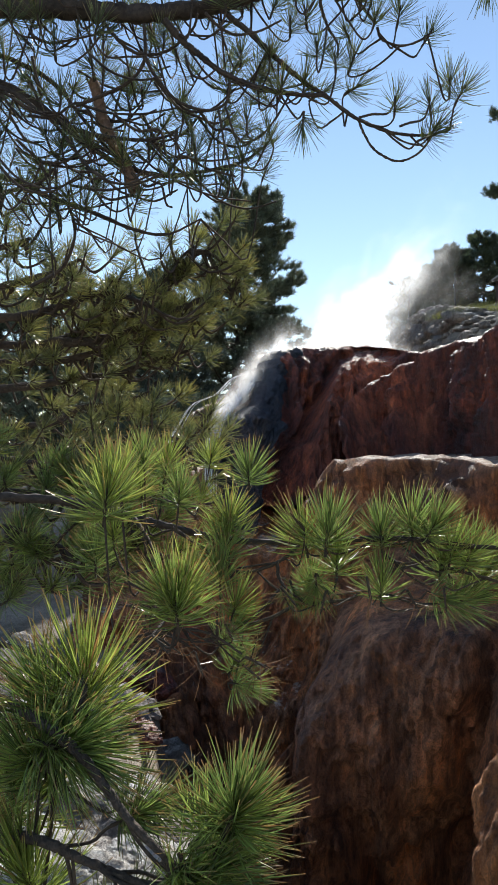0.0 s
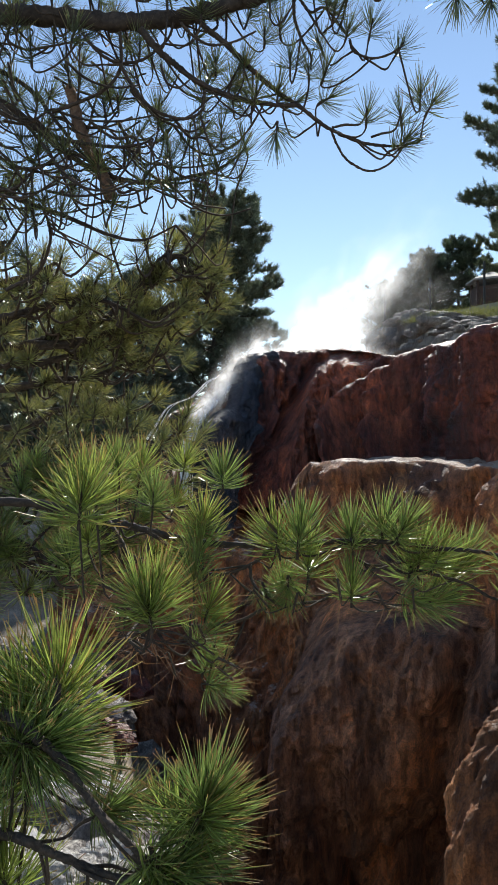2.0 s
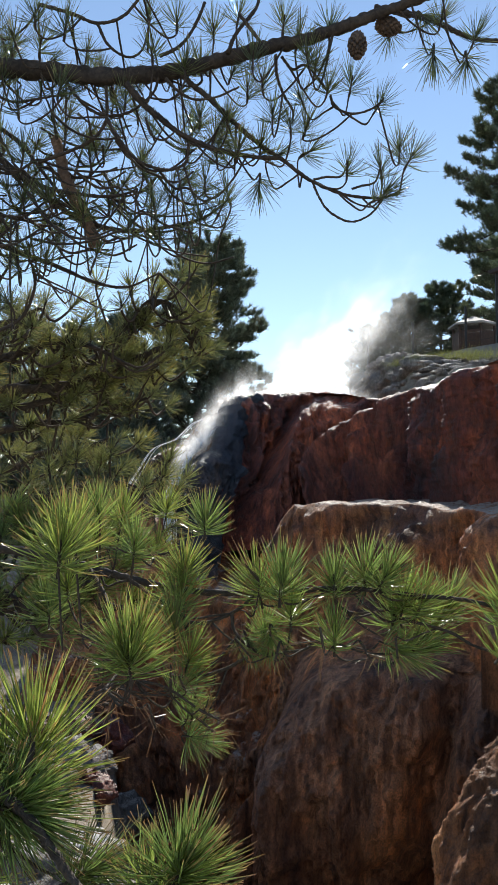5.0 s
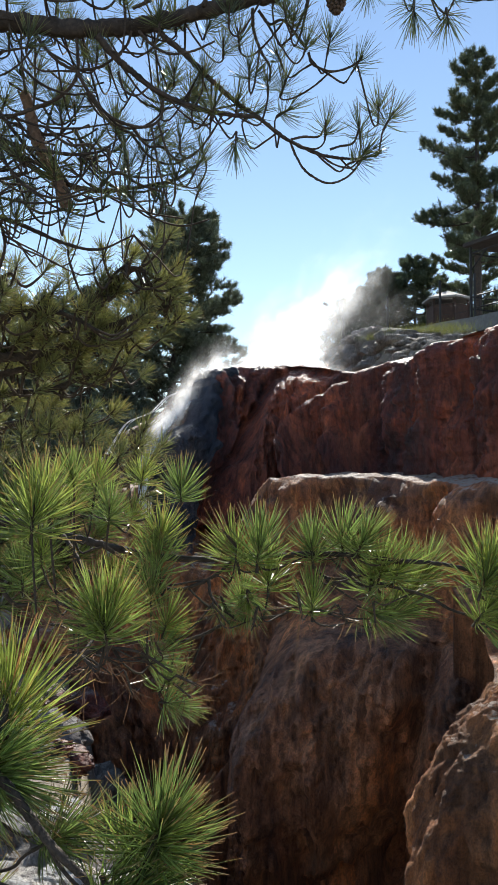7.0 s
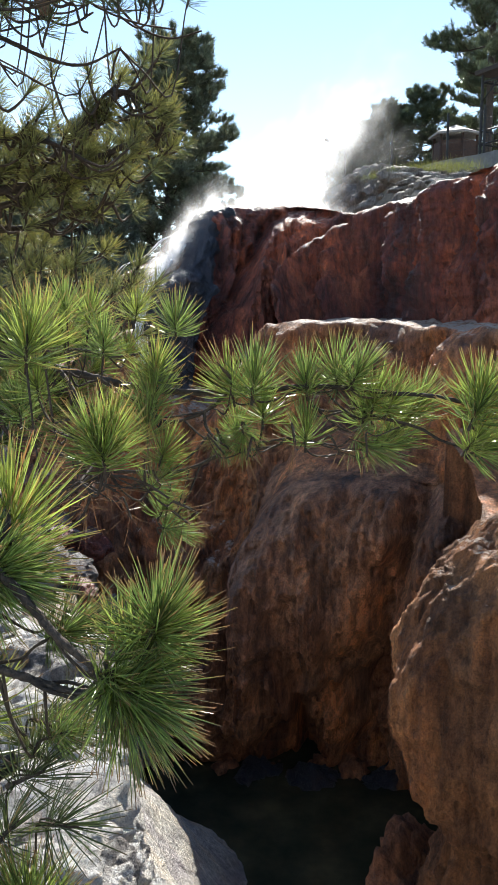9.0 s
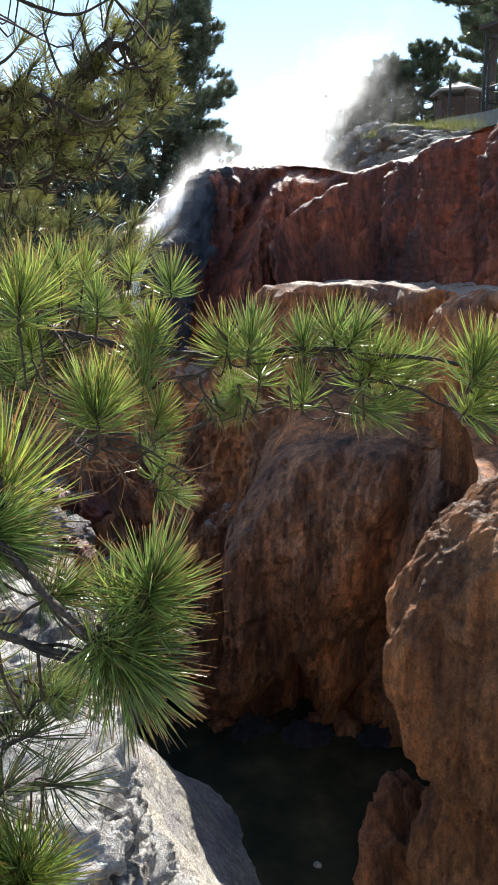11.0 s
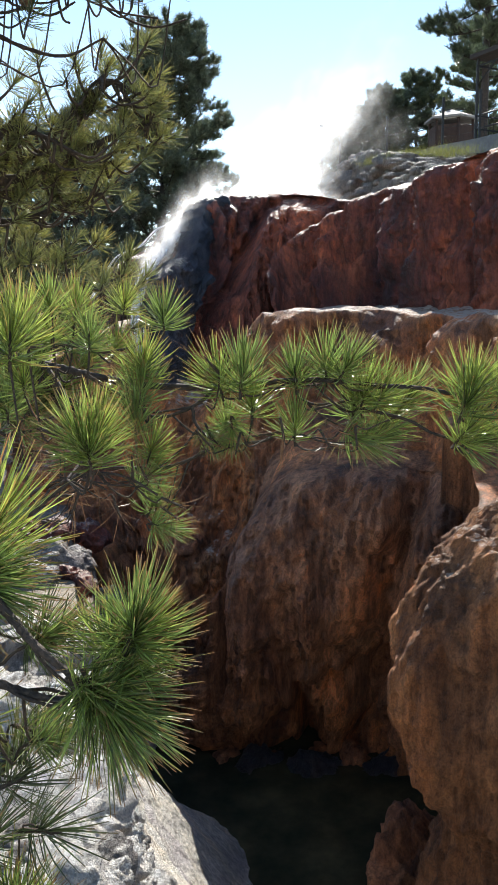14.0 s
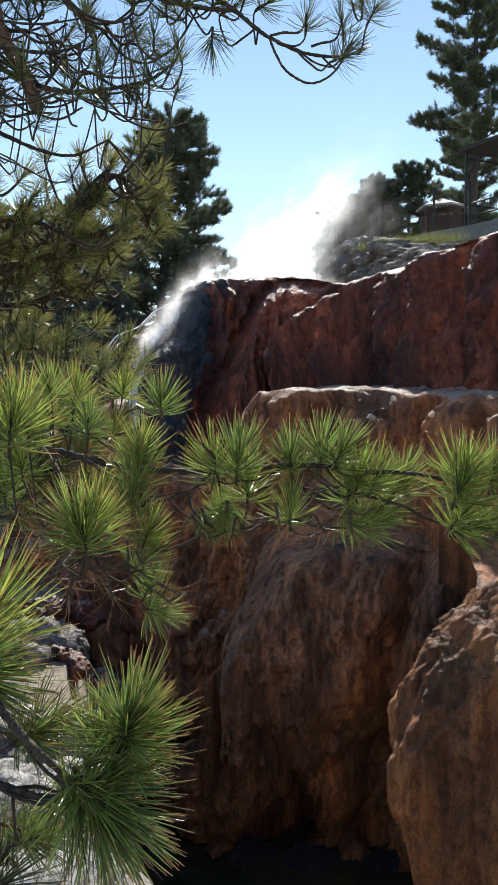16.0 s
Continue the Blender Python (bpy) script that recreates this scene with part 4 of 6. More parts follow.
tangle_j = limb(pine, [(-0.711, 2.41, 2.424), (-0.644, 2.42, 2.439), (-0.577, 2.43, 2.506), (-0.508, 2.44, 2.531), (-0.44, 2.45, 2.608)], 0.005, 0.003, M_TWIG, 0, 5)
tangle_k = limb(pine, [(-0.676, 2.44, 2.841), (-0.657, 2.442, 2.76), (-0.639, 2.445, 2.732), (-0.593, 2.448, 2.643), (-0.548, 2.45, 2.606)], 0.005, 0.003, M_TWIG, 0, 5)
tangle_l = limb(pine, [(-0.623, 2.47, 2.557), (-0.549, 2.465, 2.493), (-0.476, 2.46, 2.481), (-0.393, 2.455, 2.418), (-0.311, 2.45, 2.407)], 0.005, 0.003, M_TWIG, 0, 5)
tangle_m = limb(pine, [(-0.761, 2.5, 2.679), (-0.71, 2.487, 2.601), (-0.661, 2.475, 2.577), (-0.594, 2.463, 2.529), (-0.528, 2.45, 2.532)], 0.005, 0.003, M_TWIG, 0, 5)
tangle_n = limb(pine, [(-0.493, 2.53, 2.735), (-0.442, 2.51, 2.672), (-0.393, 2.49, 2.663), (-0.326, 2.47, 2.639), (-0.26, 2.45, 2.668)], 0.005, 0.003, M_TWIG, 0, 5)
tangle_o = limb(pine, [(-0.351, 2.35, 2.445), (-0.311, 2.375, 2.412), (-0.27, 2.4, 2.428), (-0.254, 2.425, 2.374), (-0.239, 2.45, 2.371)], 0.005, 0.003, M_TWIG, 0, 5)
tangle_p = limb(pine, [(-0.289, 2.38, 2.747), (-0.219, 2.397, 2.666), (-0.149, 2.415, 2.637), (-0.096, 2.433, 2.628), (-0.042, 2.45, 2.672)], 0.005, 0.003, M_TWIG, 0, 5)
limb(pine, [(-0.819, 2.786, 2.682), (-0.744, 2.806, 2.642), (-0.656, 2.827, 2.637), (-0.567, 2.848, 2.671)], 0.0046, 0.003, M_BARK, 12, 5, 'twig')
limb(pine, [(-0.53, 2.672, 2.733), (-0.474, 2.643, 2.695), (-0.411, 2.615, 2.706), (-0.35, 2.586, 2.759)], 0.0046, 0.003, M_BARK, 12, 5, 'twig')
limb(pine, [(-0.332, 2.756, 2.91), (-0.282, 2.781, 2.854), (-0.222, 2.806, 2.885), (-0.162, 2.831, 3.004)], 0.0046, 0.003, M_BARK, 12, 5, 'twig')
limb(pine, [(-0.491, 2.874, 3.065), (-0.428, 2.865, 3.016), (-0.355, 2.856, 2.998), (-0.284, 2.847, 3.013)], 0.0046, 0.003, M_BARK, 12, 5, 'twig')
limb(pine, [(-0.786, 2.654, 2.571), (-0.739, 2.643, 2.482), (-0.685, 2.633, 2.436), (-0.634, 2.622, 2.439)], 0.0046, 0.003, M_BARK, 12, 5, 'twig')
limb(pine, [(-0.576, 2.779, 2.938), (-0.531, 2.76, 2.855), (-0.482, 2.74, 2.806), (-0.434, 2.721, 2.796)], 0.0046, 0.003, M_BARK, 12, 5, 'twig')
limb(pine, [(-0.193, 2.751, 2.578), (-0.104, 2.726, 2.484), (-0.003, 2.701, 2.445), (0.096, 2.676, 2.463)], 0.0046, 0.003, M_BARK, 12, 5, 'twig')
limb(pine, [(-0.534, 2.575, 2.543), (-0.484, 2.566, 2.433), (-0.428, 2.557, 2.39), (-0.374, 2.548, 2.417)], 0.0046, 0.003, M_BARK, 12, 5, 'twig')
limb(pine, [(-0.518, 2.401, 2.674), (-0.431, 2.416, 2.653), (-0.327, 2.43, 2.656), (-0.222, 2.445, 2.682)], 0.0046, 0.003, M_BARK, 12, 5, 'twig')
limb(pine, [(-0.158, 2.472, 2.662), (-0.095, 2.479, 2.59), (-0.021, 2.487, 2.577), (0.053, 2.494, 2.627)], 0.0046, 0.003, M_BARK, 12, 5, 'twig')
limb(pine, [(-0.531, 2.86, 2.75), (-0.479, 2.85, 2.708), (-0.419, 2.839, 2.715), (-0.36, 2.829, 2.769)], 0.0046, 0.003, M_BARK, 12, 5, 'twig')
limb(pine, [(-0.487, 2.777, 2.878), (-0.441, 2.769, 2.817), (-0.389, 2.761, 2.832), (-0.339, 2.752, 2.919)], 0.0046, 0.003, M_BARK, 12, 5, 'twig')
limb(pine, [(-0.435, 2.894, 2.737), (-0.336, 2.925, 2.656), (-0.218, 2.956, 2.617), (-0.098, 2.986, 2.63)], 0.0046, 0.003, M_BARK, 12, 5, 'twig')
limb(pine, [(-0.497, 2.832, 2.606), (-0.422, 2.809, 2.555), (-0.337, 2.787, 2.543), (-0.254, 2.764, 2.571)], 0.0046, 0.003, M_BARK, 12, 5, 'twig')
limb(pine, [(-0.761, 2.379, 2.478), (-0.68, 2.363, 2.401), (-0.588, 2.346, 2.386), (-0.499, 2.33, 2.433)], 0.0046, 0.003, M_BARK, 12, 5, 'twig')
limb(pine, [(-0.741, 2.845, 2.845), (-0.699, 2.877, 2.828), (-0.649, 2.909, 2.86), (-0.598, 2.941, 2.941)], 0.0046, 0.003, M_BARK, 12, 5, 'twig')
limb(pine, [(-0.367, 2.751, 2.782), (-0.309, 2.719, 2.674), (-0.244, 2.688, 2.616), (-0.181, 2.656, 2.613)], 0.0046, 0.003, M_BARK, 12, 5, 'twig')
limb(pine, [(-0.725, 2.584, 2.538), (-0.641, 2.59, 2.451), (-0.544, 2.595, 2.415), (-0.448, 2.601, 2.435)], 0.0046, 0.003, M_BARK, 12, 5, 'twig')
limb(pine, [(-0.246, 2.356, 2.693), (-0.184, 2.368, 2.64), (-0.112, 2.38, 2.649), (-0.039, 2.393, 2.718)], 0.0046, 0.003, M_BARK, 12, 5, 'twig')
limb(pine, [(-0.202, 2.671, 2.976), (-0.126, 2.655, 2.875), (-0.039, 2.639, 2.845), (0.047, 2.623, 2.888)], 0.0046, 0.003, M_BARK, 12, 5, 'twig')
limb(pine, [(-0.544, 2.402, 2.424), (-0.454, 2.37, 2.398), (-0.352, 2.338, 2.399), (-0.253, 2.307, 2.426)], 0.0046, 0.003, M_BARK, 12, 5, 'twig')
limb(pine, [(-0.577, 2.646, 2.898), (-0.483, 2.635, 2.841), (-0.375, 2.623, 2.813), (-0.269, 2.611, 2.816)], 0.0046, 0.003, M_BARK, 12, 5, 'twig')
limb(pine, [(-0.56, 2.74, 2.904), (-0.513, 2.744, 2.866), (-0.458, 2.747, 2.877), (-0.404, 2.75, 2.936)], 0.0046, 0.003, M_BARK, 12, 5, 'twig')
limb(pine, [(-0.769, 2.354, 2.509), (-0.687, 2.352, 2.425), (-0.592, 2.349, 2.396), (-0.499, 2.347, 2.428)], 0.0046, 0.003, M_BARK, 12, 5, 'twig')
limb(pine, [(-0.879, 2.733, 2.624), (-0.826, 2.721, 2.556), (-0.768, 2.708, 2.524), (-0.71, 2.696, 2.53)], 0.0046, 0.003, M_BARK, 12, 5, 'twig')
limb(pine, [(-0.865, 2.627, 2.763), (-0.81, 2.63, 2.69), (-0.747, 2.633, 2.651), (-0.685, 2.637, 2.651)], 0.0046, 0.003, M_BARK, 12, 5, 'twig')
limb(pine, [(-0.223, 2.882, 3.041), (-0.14, 2.869, 2.951), (-0.046, 2.857, 2.931), (0.048, 2.844, 2.983)], 0.0046, 0.003, M_BARK, 12, 5, 'twig')
limb(pine, [(-0.422, 2.887, 2.814), (-0.343, 2.878, 2.751), (-0.252, 2.868, 2.767), (-0.162, 2.858, 2.858)], 0.0046, 0.003, M_BARK, 12, 5, 'twig')
limb(pine, [(-0.701, 2.798, 2.536), (-0.661, 2.815, 2.527), (-0.613, 2.833, 2.549), (-0.566, 2.85, 2.603)], 0.0046, 0.003, M_BARK, 12, 5, 'twig')
limb(pine, [(-0.569, 2.635, 2.661), (-0.53, 2.627, 2.59), (-0.487, 2.62, 2.565), (-0.444, 2.612, 2.587)], 0.0046, 0.003, M_BARK, 12, 5, 'twig')
limb(pine, [(-0.63, 2.737, 2.898), (-0.594, 2.758, 2.86), (-0.552, 2.78, 2.861), (-0.51, 2.801, 2.901)], 0.0046, 0.003, M_BARK, 12, 5, 'twig')
limb(pine, [(-0.376, 2.698, 2.771), (-0.328, 2.728, 2.726), (-0.271, 2.759, 2.734), (-0.212, 2.79, 2.795)], 0.0046, 0.003, M_BARK, 12, 5, 'twig')
limb(pine, [(-0.88, 2.779, 2.783), (-0.811, 2.787, 2.684), (-0.732, 2.796, 2.658), (-0.653, 2.804, 2.71)], 0.0046, 0.003, M_BARK, 12, 5, 'twig')
limb(pine, [(-0.321, 2.485, 2.586), (-0.238, 2.513, 2.516), (-0.139, 2.54, 2.501), (-0.038, 2.568, 2.545)], 0.0046, 0.003, M_BARK, 12, 5, 'twig')
limb(pine, [(-0.549, 2.354, 2.554), (-0.467, 2.341, 2.445), (-0.374, 2.329, 2.402), (-0.282, 2.316, 2.428)], 0.0046, 0.003, M_BARK, 12, 5, 'twig')
limb(pine, [(-0.641, 2.516, 2.719), (-0.605, 2.546, 2.69), (-0.562, 2.576, 2.686), (-0.517, 2.605, 2.71)], 0.0046, 0.003, M_BARK, 12, 5, 'twig')
limb(pine, [(-0.331, 2.463, 2.67), (-0.289, 2.452, 2.57), (-0.242, 2.441, 2.524), (-0.196, 2.43, 2.537)], 0.0046, 0.003, M_BARK, 12, 5, 'twig')
limb(pine, [(-0.403, 2.49, 2.58), (-0.357, 2.513, 2.513), (-0.301, 2.536, 2.478), (-0.246, 2.559, 2.484)], 0.0046, 0.003, M_BARK, 12, 5, 'twig')
limb(pine, [(-0.76, 2.558, 2.6), (-0.722, 2.588, 2.556), (-0.675, 2.617, 2.547), (-0.628, 2.647, 2.577)], 0.0046, 0.003, M_BARK, 12, 5, 'twig')
limb(pine, [(-0.541, 2.562, 2.719), (-0.466, 2.546, 2.683), (-0.38, 2.531, 2.679), (-0.295, 2.516, 2.708)], 0.0046, 0.003, M_BARK, 12, 5, 'twig')
limb(pine, [(-0.784, 2.738, 2.531), (-0.735, 2.705, 2.413), (-0.682, 2.673, 2.369), (-0.632, 2.641, 2.4)], 0.0046, 0.003, M_BARK, 12, 5, 'twig')
limb(pine, [(-0.478, 2.354, 2.804), (-0.412, 2.357, 2.751), (-0.334, 2.36, 2.729), (-0.257, 2.363, 2.74)], 0.0046, 0.003, M_BARK, 12, 5, 'twig')
limb(pine, [(-0.764, 2.424, 2.712), (-0.71, 2.444, 2.648), (-0.646, 2.463, 2.619), (-0.581, 2.483, 2.631)], 0.0046, 0.003, M_BARK, 12, 5, 'twig')
limb(pine, [(-0.297, 2.654, 2.718), (-0.256, 2.635, 2.672), (-0.21, 2.617, 2.673), (-0.165, 2.599, 2.721)], 0.0046, 0.003, M_BARK, 12, 5, 'twig')
limb(pine, [(-0.311, 2.67, 2.572), (-0.213, 2.642, 2.504), (-0.101, 2.614, 2.457), (0.008, 2.586, 2.434)], 0.0046, 0.003, M_BARK, 12, 5, 'twig')
limb(pine, [(-0.251, 2.798, 2.668), (-0.162, 2.805, 2.65), (-0.058, 2.813, 2.663), (0.046, 2.82, 2.705)], 0.0046, 0.003, M_BARK, 12, 5, 'twig')
top_lines = [bough, bough_tip, diagonal, side_limb, loop_b, loop_c, loop_d, drop_a, drop_b, drop_c, drop_d, drop_h, cross_a, cross_b, cross_c, cross_e, tangle_a, tangle_c]
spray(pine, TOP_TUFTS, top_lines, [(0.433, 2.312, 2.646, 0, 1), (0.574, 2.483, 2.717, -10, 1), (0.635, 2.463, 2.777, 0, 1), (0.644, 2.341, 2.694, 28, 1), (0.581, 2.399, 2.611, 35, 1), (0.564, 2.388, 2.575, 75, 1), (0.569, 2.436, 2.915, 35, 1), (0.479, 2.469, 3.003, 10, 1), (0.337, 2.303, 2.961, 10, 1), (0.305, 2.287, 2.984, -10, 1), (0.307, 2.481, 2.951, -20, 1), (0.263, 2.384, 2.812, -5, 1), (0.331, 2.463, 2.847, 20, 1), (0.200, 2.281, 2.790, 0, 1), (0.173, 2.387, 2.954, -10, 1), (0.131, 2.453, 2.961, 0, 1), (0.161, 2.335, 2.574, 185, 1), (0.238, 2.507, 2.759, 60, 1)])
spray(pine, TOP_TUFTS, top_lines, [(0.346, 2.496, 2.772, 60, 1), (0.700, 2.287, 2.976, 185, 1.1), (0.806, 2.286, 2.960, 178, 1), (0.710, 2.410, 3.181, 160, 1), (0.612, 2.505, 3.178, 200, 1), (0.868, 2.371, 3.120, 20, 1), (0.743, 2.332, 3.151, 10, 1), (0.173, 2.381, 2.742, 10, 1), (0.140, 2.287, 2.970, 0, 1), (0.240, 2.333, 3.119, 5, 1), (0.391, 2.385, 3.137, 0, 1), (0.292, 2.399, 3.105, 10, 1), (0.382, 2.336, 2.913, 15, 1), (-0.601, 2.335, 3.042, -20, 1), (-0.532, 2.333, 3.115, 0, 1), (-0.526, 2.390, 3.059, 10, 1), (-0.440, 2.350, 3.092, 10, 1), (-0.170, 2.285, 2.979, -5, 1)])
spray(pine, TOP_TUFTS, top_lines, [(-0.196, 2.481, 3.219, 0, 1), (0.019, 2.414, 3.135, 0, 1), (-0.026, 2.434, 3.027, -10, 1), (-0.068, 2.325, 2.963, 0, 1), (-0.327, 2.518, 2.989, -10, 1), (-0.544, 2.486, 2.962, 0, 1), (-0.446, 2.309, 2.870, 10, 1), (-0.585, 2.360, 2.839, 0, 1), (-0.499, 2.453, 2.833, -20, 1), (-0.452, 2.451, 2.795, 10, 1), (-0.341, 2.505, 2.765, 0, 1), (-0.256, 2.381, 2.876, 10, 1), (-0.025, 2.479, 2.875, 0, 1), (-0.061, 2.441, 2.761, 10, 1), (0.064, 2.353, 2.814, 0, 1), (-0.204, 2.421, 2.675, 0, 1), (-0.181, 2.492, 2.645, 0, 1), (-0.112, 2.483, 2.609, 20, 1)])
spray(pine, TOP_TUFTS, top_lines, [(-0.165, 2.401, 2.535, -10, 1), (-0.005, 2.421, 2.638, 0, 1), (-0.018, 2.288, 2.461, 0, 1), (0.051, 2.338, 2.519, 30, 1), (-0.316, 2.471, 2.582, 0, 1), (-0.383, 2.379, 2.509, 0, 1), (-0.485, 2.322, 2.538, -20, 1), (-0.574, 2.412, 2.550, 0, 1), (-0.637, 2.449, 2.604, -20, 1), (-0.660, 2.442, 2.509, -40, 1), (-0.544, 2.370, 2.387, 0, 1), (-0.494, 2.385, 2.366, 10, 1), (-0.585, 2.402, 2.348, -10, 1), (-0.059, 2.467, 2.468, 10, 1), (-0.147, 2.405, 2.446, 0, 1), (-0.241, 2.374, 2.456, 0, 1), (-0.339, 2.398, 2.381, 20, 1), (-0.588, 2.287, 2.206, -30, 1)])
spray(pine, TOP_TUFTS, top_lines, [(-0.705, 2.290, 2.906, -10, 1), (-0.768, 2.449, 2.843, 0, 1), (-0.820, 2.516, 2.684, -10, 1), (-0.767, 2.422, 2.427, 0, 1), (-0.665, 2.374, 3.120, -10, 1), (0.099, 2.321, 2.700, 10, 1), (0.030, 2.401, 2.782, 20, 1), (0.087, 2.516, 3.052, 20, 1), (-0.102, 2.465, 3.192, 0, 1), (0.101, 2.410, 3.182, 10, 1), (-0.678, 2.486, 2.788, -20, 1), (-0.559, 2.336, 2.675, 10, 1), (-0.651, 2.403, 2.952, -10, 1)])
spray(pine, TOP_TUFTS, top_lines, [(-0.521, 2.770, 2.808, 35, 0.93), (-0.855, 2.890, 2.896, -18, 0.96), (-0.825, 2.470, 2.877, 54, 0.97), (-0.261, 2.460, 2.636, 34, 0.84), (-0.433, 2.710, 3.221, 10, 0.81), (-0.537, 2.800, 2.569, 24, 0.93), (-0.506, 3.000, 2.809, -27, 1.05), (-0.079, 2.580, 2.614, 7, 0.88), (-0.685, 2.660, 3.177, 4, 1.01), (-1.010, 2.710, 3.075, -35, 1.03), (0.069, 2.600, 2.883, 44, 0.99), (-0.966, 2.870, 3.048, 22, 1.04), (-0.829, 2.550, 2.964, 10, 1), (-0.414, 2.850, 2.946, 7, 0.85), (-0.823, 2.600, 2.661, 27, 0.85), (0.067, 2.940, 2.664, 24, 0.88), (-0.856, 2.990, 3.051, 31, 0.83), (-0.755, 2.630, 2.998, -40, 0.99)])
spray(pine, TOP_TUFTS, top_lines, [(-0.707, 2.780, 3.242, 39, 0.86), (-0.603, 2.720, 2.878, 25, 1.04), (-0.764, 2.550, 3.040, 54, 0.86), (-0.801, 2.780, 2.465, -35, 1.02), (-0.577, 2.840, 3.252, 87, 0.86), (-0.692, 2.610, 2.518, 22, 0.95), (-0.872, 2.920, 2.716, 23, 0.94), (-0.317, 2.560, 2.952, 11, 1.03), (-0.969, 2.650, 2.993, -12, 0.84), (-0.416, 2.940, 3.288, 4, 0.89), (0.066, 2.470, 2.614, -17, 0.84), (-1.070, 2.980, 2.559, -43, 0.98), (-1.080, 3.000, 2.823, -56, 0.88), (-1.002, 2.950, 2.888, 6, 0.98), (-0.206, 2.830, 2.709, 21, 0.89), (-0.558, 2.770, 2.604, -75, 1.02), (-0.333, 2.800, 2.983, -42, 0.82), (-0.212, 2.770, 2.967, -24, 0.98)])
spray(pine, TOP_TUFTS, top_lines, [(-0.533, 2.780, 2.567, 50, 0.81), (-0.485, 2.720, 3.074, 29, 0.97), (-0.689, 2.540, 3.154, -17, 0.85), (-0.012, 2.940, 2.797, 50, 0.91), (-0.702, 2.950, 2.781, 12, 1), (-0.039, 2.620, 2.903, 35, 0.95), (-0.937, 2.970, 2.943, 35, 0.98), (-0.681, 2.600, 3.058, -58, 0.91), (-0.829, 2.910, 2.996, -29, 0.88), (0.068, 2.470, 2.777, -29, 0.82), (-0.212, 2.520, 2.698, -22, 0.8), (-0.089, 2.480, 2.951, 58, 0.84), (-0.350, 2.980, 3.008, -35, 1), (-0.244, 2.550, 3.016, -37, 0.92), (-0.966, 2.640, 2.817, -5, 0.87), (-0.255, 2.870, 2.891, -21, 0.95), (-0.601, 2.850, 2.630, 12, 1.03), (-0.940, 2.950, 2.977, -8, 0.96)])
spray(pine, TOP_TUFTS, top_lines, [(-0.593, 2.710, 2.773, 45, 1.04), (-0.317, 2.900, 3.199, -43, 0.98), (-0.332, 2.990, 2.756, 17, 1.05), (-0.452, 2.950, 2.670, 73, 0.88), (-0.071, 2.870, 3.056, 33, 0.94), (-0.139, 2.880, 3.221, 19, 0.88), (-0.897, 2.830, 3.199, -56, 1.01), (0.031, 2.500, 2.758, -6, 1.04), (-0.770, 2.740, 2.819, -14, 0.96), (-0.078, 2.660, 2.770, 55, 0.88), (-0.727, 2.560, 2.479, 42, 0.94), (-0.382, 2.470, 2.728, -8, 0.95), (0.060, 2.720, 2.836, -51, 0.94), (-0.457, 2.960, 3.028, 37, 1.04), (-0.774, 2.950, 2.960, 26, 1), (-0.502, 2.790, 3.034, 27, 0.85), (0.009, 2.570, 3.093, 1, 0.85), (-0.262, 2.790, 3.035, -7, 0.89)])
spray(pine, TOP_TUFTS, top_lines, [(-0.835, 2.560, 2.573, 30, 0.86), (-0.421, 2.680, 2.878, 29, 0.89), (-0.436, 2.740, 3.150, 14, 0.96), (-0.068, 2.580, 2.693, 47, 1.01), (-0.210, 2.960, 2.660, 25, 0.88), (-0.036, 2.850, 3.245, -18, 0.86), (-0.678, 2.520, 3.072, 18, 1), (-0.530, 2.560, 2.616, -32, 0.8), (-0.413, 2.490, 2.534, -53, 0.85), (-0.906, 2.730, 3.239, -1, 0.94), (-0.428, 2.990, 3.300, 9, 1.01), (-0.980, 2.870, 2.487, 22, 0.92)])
limb(pine, [(-0.50, 2.52, 2.80), (-0.484, 2.5, 2.754), (-0.46, 2.5, 2.654), (-0.424, 2.5, 2.581), (-0.387, 2.5, 2.509), (-0.36, 2.5, 2.437)], 0.016, 0.022, M_REDBARK, 0, 9, "broken_stub")
for p, way in (((0.465, 2.3, 3.055), (0.0, 0, -1)), ((0.545, 2.36, 3.13), (1, 0.1, -0.1))):
    under(pine_cone(p, way), pine)
arm = limb(pine, [(-1.357, 2.45, 1.403), (-0.913, 2.421, 1.467), (-0.634, 2.393, 1.464), (-0.501, 2.364, 1.452), (-0.417, 2.336, 1.437), (-0.319, 2.307, 1.411), (-0.222, 2.279, 1.389), (-0.118, 2.25, 1.366)], 0.015, 0.01, M_BARK, 0, 8)
arm_end = limb(pine, [(-0.134, 2.25, 1.369), (-0.016, 2.22, 1.355), (0.131, 2.19, 1.354), (0.26, 2.16, 1.365), (0.379, 2.13, 1.373), (0.473, 2.1, 1.37), (0.58, 2.07, 1.359), (0.685, 2.04, 1.353), (0.789, 2.01, 1.333), (0.883, 1.98, 1.324), (0.988, 1.95, 1.338)], 0.0095, 0.0035, M_BARK, 0, 7)
arm_b = limb(pine, [(-0.213, 2.2, 1.395), (-0.123, 2.19, 1.337), (-0.033, 2.18, 1.276), (0.045, 2.17, 1.287), (0.103, 2.16, 1.318), (0.14, 2.15, 1.354)], 0.006, 0.004, M_TWIG, 0, 6)
arm_c = limb(pine, [(0.078, 2.15, 1.306), (0.083, 2.133, 1.265), (0.107, 2.117, 1.234), (0.141, 2.1, 1.211)], 0.005, 0.003, M_TWIG, 0, 6)
